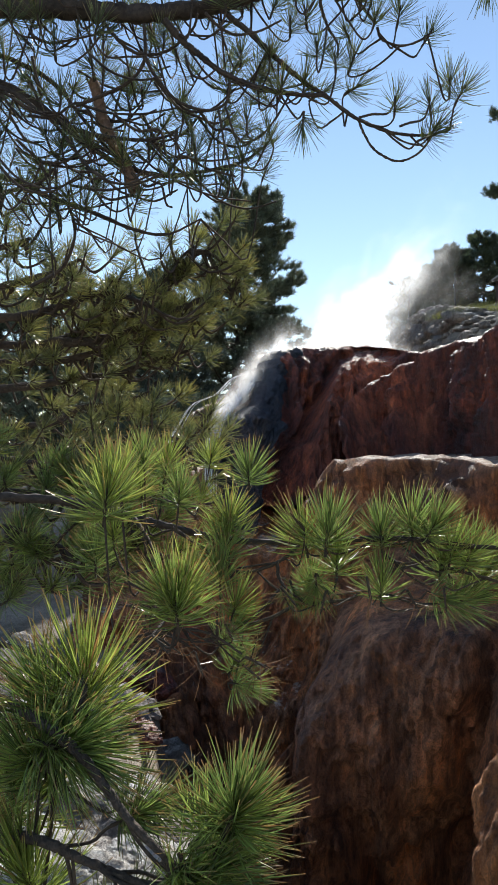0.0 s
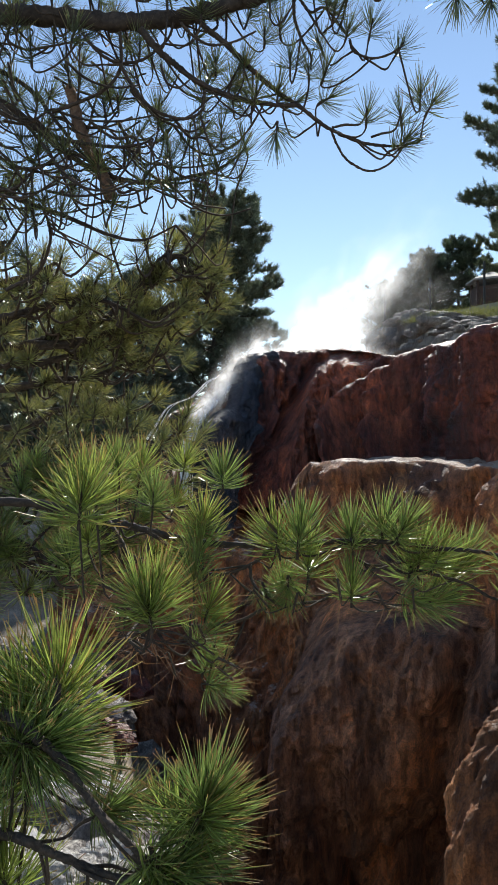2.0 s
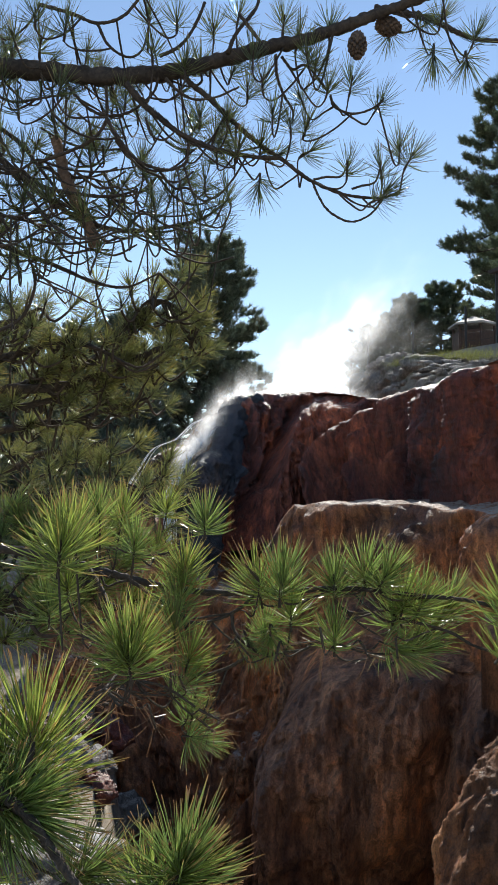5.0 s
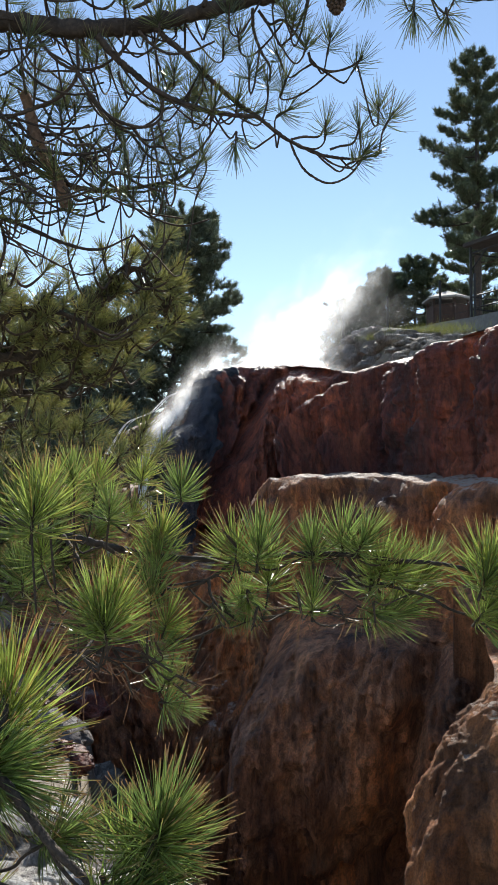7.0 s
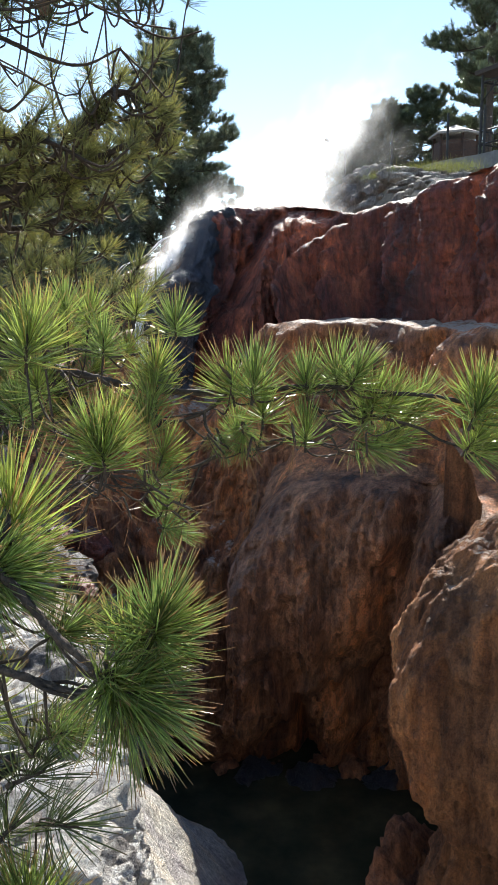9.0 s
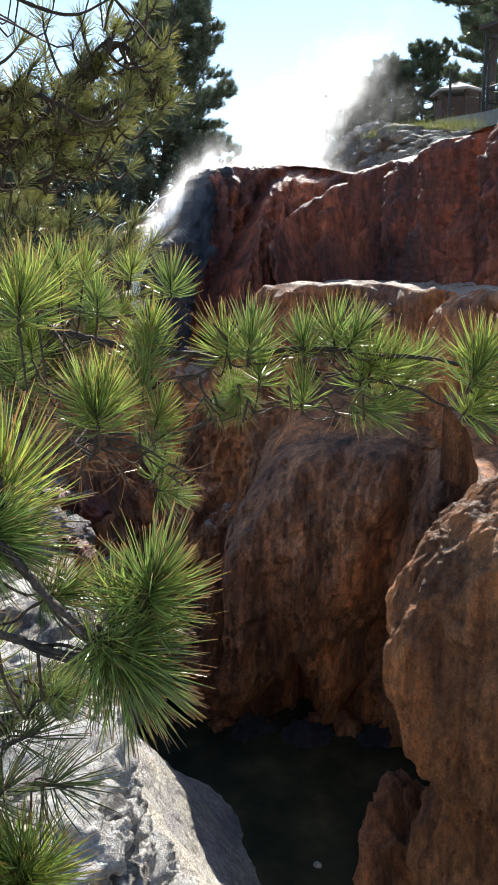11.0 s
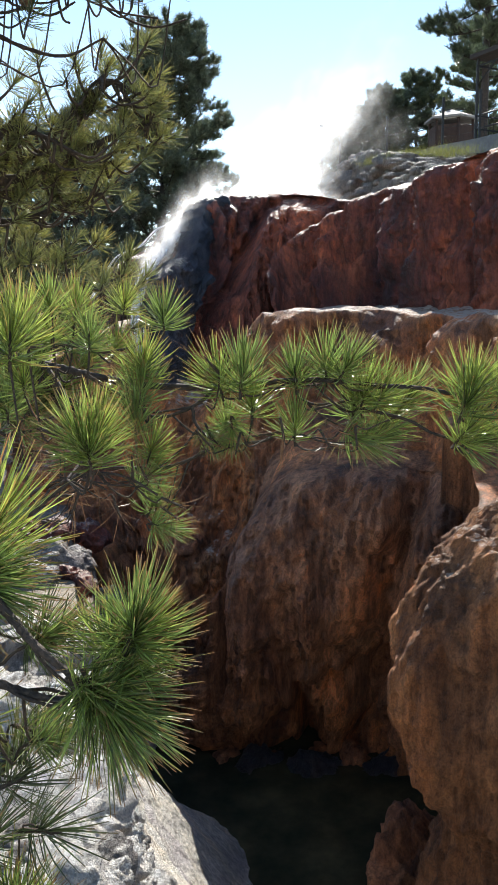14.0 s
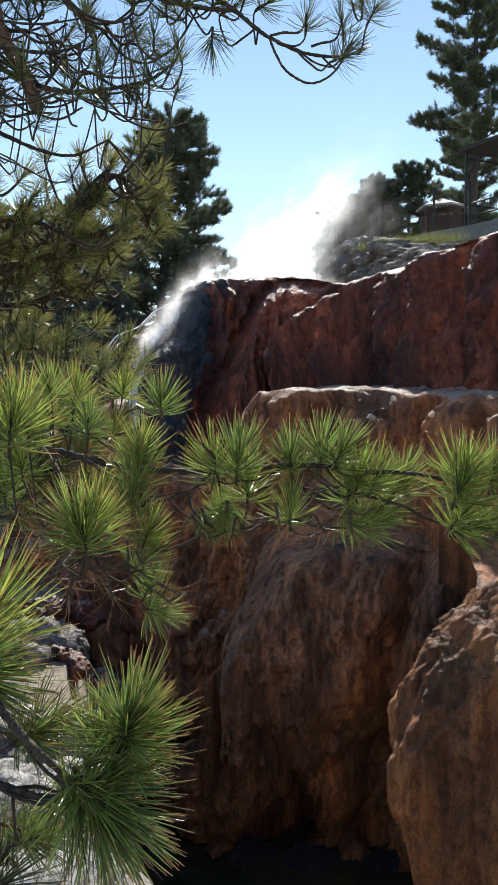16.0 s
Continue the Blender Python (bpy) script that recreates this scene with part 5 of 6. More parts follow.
arm_d = limb(pine, [(-0.172, 2.15, 1.142), (-0.019, 2.144, 1.137), (0.058, 2.139, 1.156), (0.127, 2.133, 1.19), (0.196, 2.128, 1.2), (0.272, 2.122, 1.21), (0.317, 2.117, 1.237), (0.379, 2.111, 1.222), (0.44, 2.106, 1.203), (0.524, 2.1, 1.2)], 0.006, 0.003, M_TWIG, 0, 6)
arm_e = limb(pine, [(0.362, 2.15, 1.368), (0.371, 2.15, 1.329), (0.415, 2.15, 1.303), (0.501, 2.15, 1.31), (0.543, 2.15, 1.333)], 0.005, 0.003, M_TWIG, 0, 6)
arm_f = limb(pine, [(0.537, 2.1, 1.295), (0.655, 2.075, 1.264), (0.718, 2.05, 1.23), (0.787, 2.025, 1.215), (0.884, 2, 1.212)], 0.005, 0.003, M_TWIG, 0, 6)
arm_g = limb(pine, [(-0.444, 2.4, 1.458), (-0.294, 2.375, 1.467), (-0.179, 2.35, 1.447), (-0.096, 2.325, 1.459), (-0.047, 2.3, 1.482)], 0.005, 0.003, M_TWIG, 0, 6)
arm_h = limb(pine, [(-0.318, 2.2, 1.422), (-0.264, 2.113, 1.361), (-0.227, 2.025, 1.284), (-0.199, 1.938, 1.212), (-0.224, 1.85, 1.175)], 0.006, 0.004, M_TWIG, 0, 6)
arm_i = limb(pine, [(-0.358, 2, 1.102), (-0.254, 1.975, 1.149), (-0.154, 1.95, 1.167), (-0.084, 1.925, 1.157), (-0.016, 1.9, 1.119)], 0.005, 0.003, M_TWIG, 0, 6)
arm_j = limb(pine, [(-0.978, 2.3, 1.093), (-0.641, 2.2, 1.06), (-0.41, 2.1, 1.018), (-0.288, 2, 1.101), (-0.203, 1.9, 1.178)], 0.009, 0.005, M_BARK, 0, 7)
arm_lines = [arm, arm_end, arm_b, arm_c, arm_d, arm_e, arm_f, arm_g, arm_h, arm_i, arm_j]
spray(pine, MID_TUFTS, arm_lines, [(0.001, 2.450, 1.550, 0, 0.95), (-0.228, 2.193, 1.575, 10, 0.85), (-0.297, 2.192, 1.512, 5, 0.9), (-0.273, 2.049, 1.590, 0, 0.8), (-0.124, 2.600, 1.590, 10, 0.8), (-0.180, 2.054, 1.501, 5, 0.8), (-0.052, 2.174, 1.426, 5, 1), (-0.064, 2.158, 1.352, 0, 1), (0.149, 2.147, 1.382, -12, 1), (0.210, 2.089, 1.401, 5, 1.1), (0.239, 2.137, 1.321, 0, 1), (0.357, 2.137, 1.396, -5, 1), (0.443, 2.133, 1.417, -5, 1.1), (0.487, 2.065, 1.416, 22, 1), (0.548, 2.109, 1.352, 10, 1), (0.593, 2.103, 1.337, 15, 1), (0.526, 2.156, 1.301, 0, 1), (0.694, 2.199, 1.326, 22, 1)], -0.18, 0.003, 0.18)
spray(pine, MID_TUFTS, arm_lines, [(0.652, 2.192, 1.267, 32, 1), (0.589, 2.127, 1.210, 65, 0.95), (0.527, 2.111, 1.209, 115, 0.9), (0.350, 2.083, 1.260, 0, 0.9), (-0.161, 1.750, 1.269, -3, 1.15), (-0.143, 1.800, 1.299, 8, 1), (-0.182, 1.750, 1.290, -25, 1), (-0.031, 2.046, 1.217, 15, 0.8), (-0.047, 2.044, 1.138, 40, 0.8), (-0.033, 2.114, 1.050, 25, 0.8), (-0.003, 2.091, 0.987, 100, 0.8), (-0.075, 2.101, 1.283, 0, 0.9), (0.169, 2.183, 1.257, 0, 0.8), (0.183, 2.124, 1.231, 180, 0.7), (0.127, 2.130, 1.216, 160, 0.6), (0.754, 1.880, 1.373, 0, 1.05), (0.750, 1.880, 1.345, 22, 1), (0.755, 1.900, 1.259, 30, 1)], -0.18, 0.003, 0.18)
spray(pine, MID_TUFTS, arm_lines, [(0.785, 1.900, 1.236, 62, 0.9), (-0.357, 2.078, 1.391, 0, 0.9), (-0.428, 2.200, 1.316, 0, 1), (-0.148, 2.500, 1.462, 20, 0.8), (-0.317, 1.900, 1.537, -10, 1.1), (-0.325, 1.800, 1.505, 8, 1.2), (0.845, 1.900, 1.373, 10, 1), (0.867, 1.900, 1.260, 20, 1)], -0.18, 0.003, 0.18)
spray(pine, DEAD_TUFTS, arm_lines, [(-0.292, 1.948, 1.279, -70, 1), (0.186, 2.009, 1.205, 195, 0.9), (0.305, 1.974, 1.245, 170, 0.9), (0.430, 2.021, 1.210, 150, 0.9), (0.506, 2.025, 1.208, 175, 0.9), (-0.076, 1.913, 1.204, 0, 0.8), (0.039, 1.903, 1.089, 110, 1), (-0.267, 2.067, 1.137, -60, 1), (-0.210, 1.952, 1.153, -110, 1), (-0.155, 1.947, 1.132, 120, 1), (-0.304, 2.099, 1.078, -90, 1), (-0.310, 1.994, 1.218, -80, 1), (0.024, 2.067, 1.017, 130, 0.9), (-0.119, 1.995, 1.054, 160, 0.9), (-0.236, 2.028, 1.063, 200, 1), (-0.056, 1.930, 1.184, -20, 0.7), (0.114, 2.027, 1.221, 140, 0.8), (-0.238, 2.600, 1.386, 60, 0.7)], -0.1, 0.0022, 0.1, 'dry red-brown needle tuft')
spray(pine, DEAD_TUFTS, arm_lines, [(0.118, 2.074, 1.435, -40, 0.9)], -0.1, 0.0022, 0.1, 'dry red-brown needle tuft')
low_a = limb(pine, [(-1.709, 2.2, 1.563), (-0.72, 1.5, 1.301), (-0.295, 1.05, 1.256), (-0.209, 0.98, 1.228), (-0.17, 0.95, 1.198), (-0.133, 0.92, 1.169), (-0.092, 0.9, 1.141), (-0.059, 0.9, 1.113)], 0.009, 0.0034, M_TWIG, 0, 8)
low_b = limb(pine, [(-1.841, 2.2, 0.819), (-0.707, 1.4, 0.993), (-0.291, 1, 1.12), (-0.209, 0.95, 1.119), (-0.151, 0.93, 1.106), (-0.11, 0.92, 1.099), (-0.057, 0.9, 1.103)], 0.0085, 0.0034, M_TWIG, 0, 8)
low_c = limb(pine, [(-0.074, 0.9, 1.108), (-0.058, 0.9, 1.089), (-0.043, 0.9, 1.128), (-0.024, 0.9, 1.178), (-0.015, 0.9, 1.195)], 0.004, 0.0035, M_TWIG, 0, 7)
low_d = limb(pine, [(-0.257, 1, 1.203), (-0.241, 1.027, 1.224), (-0.222, 1.053, 1.269), (-0.223, 1.08, 1.293)], 0.005, 0.004, M_TWIG, 0, 7)
low_e = limb(pine, [(-0.511, 1.1, 0.741), (-0.336, 1.05, 0.704), (-0.229, 1, 0.712), (-0.198, 0.95, 0.789)], 0.006, 0.004, M_TWIG, 0, 7)
low_lines = [low_a, low_b, low_c, low_d, low_e]
spray(pine, NEAR_TUFTS, low_lines, [(-0.015, 0.900, 1.197, 6, 0.9), (-0.025, 0.920, 1.176, 48, 0.8), (-0.041, 0.900, 1.125, 65, 0.8), (-0.041, 0.880, 1.110, 112, 0.95), (-0.048, 0.880, 1.092, 150, 0.85), (-0.228, 1.100, 1.286, 0, 1.1), (-0.228, 1.020, 1.229, 62, 1), (-0.214, 1.000, 1.221, 100, 0.9), (-0.279, 1.100, 1.257, -20, 1.1), (-0.292, 1.050, 1.193, -40, 1), (-0.198, 0.950, 0.787, 0, 0.95), (-0.216, 0.950, 0.765, -50, 0.9), (-0.187, 0.950, 0.762, 50, 0.9), (-0.132, 0.980, 1.158, 60, 0.6), (-0.142, 1.000, 1.006, 60, 0.5), (-0.280, 1.000, 1.072, -10, 1), (-0.326, 1.100, 1.134, 10, 1)], -0.25, 0.0024, 0.15)
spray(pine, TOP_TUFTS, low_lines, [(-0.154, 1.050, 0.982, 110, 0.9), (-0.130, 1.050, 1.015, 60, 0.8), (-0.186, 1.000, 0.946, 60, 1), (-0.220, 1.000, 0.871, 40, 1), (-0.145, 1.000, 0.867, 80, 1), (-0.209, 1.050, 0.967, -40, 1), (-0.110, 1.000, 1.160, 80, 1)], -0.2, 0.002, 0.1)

# ---- the yellowish pine beside it ----
side_pine = thing("pine_tree", (-2.6, 5.2, -1.3), "yellowish green pine with drooping limbs and dense tufts", "tree")
under(part("trunk", tube(spline([(-2.6, 5.2, -1.5), (-2.55, 5.2, 1.0), (-2.62, 5.15, 3.2), (-2.5, 5.2, 5.4)], 20), 0.14, 0.05, 10, 0.07), M_BARK), side_pine)
foliage_bough(side_pine, SIDE_TUFTS, [(-2.332, 4.6, 2.191), (-1.572, 4.543, 2.222), (-1.139, 4.486, 2.234), (-0.904, 4.429, 2.309), (-0.674, 4.371, 2.366), (-0.512, 4.314, 2.516), (-0.383, 4.257, 2.647), (-0.287, 4.2, 2.713)], 0.03, 0.008, 52, 0.246, 60)
foliage_bough(side_pine, SIDE_TUFTS, [(-2.239, 4.4, 2.356), (-1.521, 4.2, 2.451), (-1.109, 4, 2.488), (-0.918, 3.8, 2.489), (-0.767, 3.6, 2.498)], 0.03, 0.008, 31, 0.217, 61)
foliage_bough(side_pine, SIDE_TUFTS, [(-2.422, 4.8, 1.907), (-1.304, 4.76, 2.013), (-1.026, 4.72, 2.062), (-0.784, 4.68, 2.077), (-0.545, 4.64, 2.159), (-0.342, 4.6, 2.206)], 0.03, 0.008, 46, 0.246, 62)
foliage_bough(side_pine, SIDE_TUFTS, [(-1.117, 4.4, 2.223), (-0.834, 4.4, 2.241), (-0.583, 4.4, 2.323), (-0.362, 4.4, 2.422), (-0.171, 4.4, 2.505), (-0.026, 4.4, 2.533)], 0.03, 0.008, 40, 0.189, 63)
foliage_bough(side_pine, SIDE_TUFTS, [(-2.515, 5, 1.742), (-1.35, 4.95, 1.78), (-1.061, 4.9, 1.885), (-0.775, 4.85, 1.919), (-0.596, 4.8, 1.986)], 0.03, 0.008, 40, 0.246, 64)
foliage_bough(side_pine, SIDE_TUFTS, [(-2.307, 4.6, 1.538), (-1.209, 4.45, 1.574), (-0.866, 4.3, 1.638), (-0.541, 4.15, 1.697), (-0.321, 4, 1.667)], 0.03, 0.008, 40, 0.246, 65)
foliage_bough(side_pine, SIDE_TUFTS, [(-2.147, 4.2, 2.566), (-1.54, 4, 2.615), (-1.22, 3.8, 2.597), (-1.002, 3.6, 2.588)], 0.03, 0.008, 21, 0.217, 66)
foliage_bough(side_pine, SIDE_TUFTS, [(-2.015, 4.2, 1.398), (-1.098, 4.05, 1.463), (-0.701, 3.9, 1.539), (-0.407, 3.75, 1.53), (-0.211, 3.6, 1.57)], 0.03, 0.008, 37, 0.203, 67)
foliage_bough(side_pine, SIDE_TUFTS, [(-2.191, 4.3, 2.401), (-1.357, 4.26, 2.34), (-1.045, 4.22, 2.383), (-0.797, 4.18, 2.455), (-0.61, 4.14, 2.418), (-0.425, 4.1, 2.322)], 0.03, 0.008, 40, 0.217, 68)
foliage_bough(side_pine, SIDE_TUFTS, [(-2.327, 4.6, 2.059), (-1.452, 4.58, 2.129), (-1.058, 4.56, 2.146), (-0.763, 4.54, 2.228), (-0.533, 4.52, 2.293), (-0.271, 4.5, 2.359)], 0.03, 0.008, 40, 0.217, 69)
foliage_bough(side_pine, SIDE_TUFTS, [(-0.459, 4.4, 2.567), (-0.361, 4.367, 2.658), (-0.265, 4.333, 2.715), (-0.168, 4.3, 2.676)], 0.03, 0.008, 18, 0.174, 70)
foliage_bough(side_pine, SIDE_TUFTS, [(-2.054, 4, 2.755), (-1.606, 3.8, 2.816), (-1.214, 3.6, 2.785), (-1.001, 3.4, 2.749)], 0.03, 0.008, 15, 0.203, 71)
foliage_bough(side_pine, DARK_TUFTS, [(-1.554, 3.1, 1.434), (-1.024, 3, 1.461), (-0.725, 2.9, 1.446), (-0.54, 2.8, 1.372), (-0.366, 2.7, 1.324)], 0.012, 0.005, 32, 0.169, 80)
foliage_bough(side_pine, DARK_TUFTS, [(-1.491, 3, 1.105), (-0.999, 2.95, 1.153), (-0.74, 2.9, 1.2), (-0.568, 2.85, 1.277), (-0.38, 2.8, 1.352)], 0.012, 0.005, 36, 0.169, 81)
foliage_bough(side_pine, DARK_TUFTS, [(-1.402, 2.8, 1.373), (-0.931, 2.733, 1.359), (-0.72, 2.667, 1.328), (-0.591, 2.6, 1.28)], 0.012, 0.005, 20, 0.169, 82)
foliage_bough(side_pine, DARK_TUFTS, [(-1.611, 3.2, 1.608), (-1.071, 3.125, 1.588), (-0.765, 3.05, 1.556), (-0.554, 2.975, 1.484), (-0.375, 2.9, 1.467)], 0.012, 0.005, 28, 0.156, 83)

# ---- far trees ----
far_pine("conifer_tree", (-1.0, 43.0, 1.0), 14.8, 4.5, 0.3, M_NEEDLE_FAR, 201, "tall dark conifer behind the waterfall", "dark trees", 210, 96, 0.085, 0.02, 0.34, 0.5)
far_pine("conifer_tree", (-3.6, 30.0, 0.3), 8.0, 3.0, 0.2, M_NEEDLE_FAR, 202, "dark conifer standing behind the yellowish pine", "dark trees", 110, 90, 0.0, 0.02, 0.22, 0.55)
far_pine("conifer_tree", (-7.5, 31.0, 0.3), 8.5, 3.0, 0.2, M_NEEDLE_FAR, 208, "dark conifer standing behind the yellowish pine", "dark trees", 90, 90, 0.0, 0.02, 0.22, 0.55)
far_pine("conifer_tree", (-6.2, 36.0, 0.3), 9.0, 3.4, 0.2, M_NEEDLE_FAR, 211, "dark conifer standing behind the yellowish pine", "dark trees", 100, 90, 0.0, 0.02, 0.24, 0.5)
far_pine("conifer_tree", (-9.5, 33.0, 0.3), 8.0, 3.2, 0.2, M_NEEDLE_FAR, 212, "dark conifer standing behind the yellowish pine", "dark trees", 90, 90, 0.0, 0.02, 0.24, 0.5)
far_pine("shrub", (-2.3, 25.4, 0.6), 2.6, 1.6, 0.06, M_NEEDLE_FAR, 209, "low dark shrub on the slope by the fall", "shrubs", 40, 60, 0.0, 0.03, 0.16, 0.4)
far_pine("pine_tree", (16.6, 44.0, 6.8), 10.0, 3.0, 0.18, M_NEEDLE_HILL, 203, "grey-green hill pine beside the pavilion", "hill pines", 60, 160, 0.0, 0.05, 0.24, 0.5)
far_pine("pine_tree", (13.9, 36.0, 6.8), 15.0, 3.3, 0.2, M_NEEDLE_HILL, 204, "tall grey-green hill pine above the pavilion", "hill pines", 60, 190, 0.0, 0.26, 0.26, 0.8)
far_pine("pine_tree", (12.2, 47.0, 6.9), 6.9, 2.4, 0.12, M_NEEDLE_HILL, 205, "low grey-green pine on the hill", "hill pines", 90, 100, 0.0, 0.03, 0.26, 0.5)
far_pine("pine_tree", (11.1, 47.0, 6.9), 5.9, 1.9, 0.1, M_NEEDLE_HILL, 206, "low grey-green pine on the hill", "hill pines", 80, 100, 0.0, 0.03, 0.26, 0.5)
far_pine("pine_tree", (10.0, 47.5, 6.9), 5.2, 1.7, 0.1, M_NEEDLE_HILL, 210, "low grey-green pine on the hill", "hill pines", 70, 100, 0.0, 0.03, 0.26, 0.5)
far_pine("pine_tree", (14.4, 48.0, 6.9), 8.0, 2.9, 0.12, M_NEEDLE_HILL, 207, "low grey-green pine on the hill", "hill pines", 100, 100, 0.0, 0.03, 0.26, 0.5)


# ---- steam ----
def build_steam():
    """A leaning plume in ragged layers: dense along the rim, torn into wisps higher up."""
    verts, faces, dens = [], [], []
    nx, nz = 90, 84
    for k in range(6):
        y0 = 21.9 + 0.45 * k
        o = Vector((k * 3.7, k * 1.3, 0))
        b0 = len(verts)
        for i in range(nx):
            for j in range(nz):
                x = -1.2 + 9.6 * i / (nx - 1)
                z = 3.6 + 6.4 * j / (nz - 1)
                h = max(0.0, z - 4.4)
                n1 = fbm(Vector((x * 0.7 - h * 0.4, z * 0.6, k * 0.8)) + o, 4)
                n2 = fbm(Vector((x * 1.9 - h * 0.9, z * 1.3, k * 1.4)) + o, 4)
                xx = x + 0.5 * n1
                cx = 2.6 + 0.72 * h
                half = 1.22 + 0.08 * h
                d = math.exp(-(abs(xx - cx) / half) ** 2.4) * math.exp(-h / 1.9)
                low = 0.9 * math.exp(-(abs(xx - 3.0) / 1.65) ** 4) * math.exp(-h / 0.45)
                wisp = 0.12 * math.exp(-((x - 6.0) / 1.3) ** 2) * math.exp(-((z - 6.4) / 0.8) ** 2)
                v = max(d, low, wisp) * (1.0 + 0.9 * n2 + 0.5 * n1)
                v = smooth_step(0.07, 0.75, v) * smooth_step(-0.5, 0.1, z - 4.4)
                edge = min(i, nx - 1 - i, j, nz - 1 - j) / 5
                verts.append((x, y0 + 0.35 * noise.noise(Vector((x * 0.5, z * 0.5, k * 2.1))), z))
                dens.append(min(0.5, 0.5 * v * min(1, edge)))
        for i in range(nx - 1):
            for j in range(nz - 1):
                a = b0 + i * nz + j
                if max(dens[a], dens[a + 1], dens[a + nz], dens[a + nz + 1]) > 0.004:
                    faces.append((a, a + nz, a + nz + 1, a + 1))
    ob = part("steam", (verts, faces), M_STEAM)
    ob.data.attributes.new("thick", "FLOAT", "POINT").data.foreach_set("value", dens)
    tagged(ob, "white backlit steam rising off the hot spring", "steam", "", "stuff")


build_steam()


def build_mist():
    """The spray that blows off the fall: upright ragged veils, one behind the other up the fall."""
    verts, faces, dens = [], [], []
    nx, nz = 34, 40
    way = spline([(-0.86, 17.95, 1.5), (-0.80, 18.05, 2.06), (-0.68, 18.4, 2.42), (-0.49, 19.0, 2.73), (-0.20, 19.7, 3.12), (0.14, 20.5, 3.53), (0.45, 21.3, 4.03), (0.95, 21.9, 4.5)], 15)
    for k, c in enumerate(way):
        b0 = len(verts)
        u = k / 14
        wide, tall = 0.05 + 0.27 * u, 0.15 + 0.32 * u
        for i in range(nx):
            for j in range(nz):
                a, h = -3 + 6 * i / (nx - 1), -3 + 6 * j / (nz - 1)
                x, z = c.x + a * wide + 0.5 * h * tall * 0.6, c.z + h * tall
                n = fbm(Vector((x * 2.6, z * 1.7, k * 0.9)), 5)
                v = math.exp(-a * a * (1.2 if a > 0 else 0.8)) * math.exp(-h * h * 0.9) * (1.15 + 1.2 * n)
                verts.append((x, c.y - 0.22 + 0.05 * noise.noise(Vector((x * 2, z * 2, k))), z))
                dens.append(min(0.8, max(0.0, 0.75 * v) * min(1, min(i, nx - 1 - i, j, nz - 1 - j) / 4)))
        for i in range(nx - 1):
            for j in range(nz - 1):
                q = b0 + i * nz + j
                if max(dens[q], dens[q + 1], dens[q + nz], dens[q + nz + 1]) > 0.006:
                    faces.append((q, q + nz, q + nz + 1, q + 1))
    ob = part("steam", (verts, faces), M_STEAM)
    ob.data.attributes.new("thick", "FLOAT", "POINT").data.foreach_set("value", dens)
    tagged(ob, "white spray blowing off the hot fall", "steam", "", "stuff")


build_mist()


# ---- the hot fall ----
def fall(name, pts, r0, r1, label, strands, spread, seed):
    rnd = random.Random(seed)
    t = thing(name, pts[0], label, "waterfall")
    for k in range(strands):
        o = Vector((rnd.gauss(0, spread), rnd.gauss(0, spread * 0.3), rnd.gauss(0, spread * 0.6)))
        line = [p + o * (0.5 + 0.5 * i / 20) for i, p in enumerate(spline(pts, 22))]
        under(part("strand", tube(line, r0 * rnd.uniform(0.6, 1.2), r1 * rnd.uniform(0.6, 1.2), 6, 0.35), M_FOAM), t)
    return t


fall("waterfall", [(1.0, 22.1, 4.55), (0.49, 21.3, 4.03), (0.16, 20.5, 3.52), (-0.18, 19.8, 3.11), (-0.47, 19.1, 2.72), (-0.67, 18.5, 2.40), (-0.80, 18.05, 2.05), (-0.86, 17.9, 1.5), (-0.88, 17.8, 0.6)], 0.05, 0.010, "white hot water pouring off the terrace corner", 26, 0.075, 1)
fall("waterfall", [(0.0, 22.9, 4.0), (-0.5, 22.5, 3.75), (-0.95, 22.3, 3.3), (-1.55, 21.9, 3.0), (-1.9, 21.4, 2.4), (-2.2, 21.2, 1.9)], 0.012, 0.007, "thin white trickle over dark wet rock", 4, 0.06, 2)


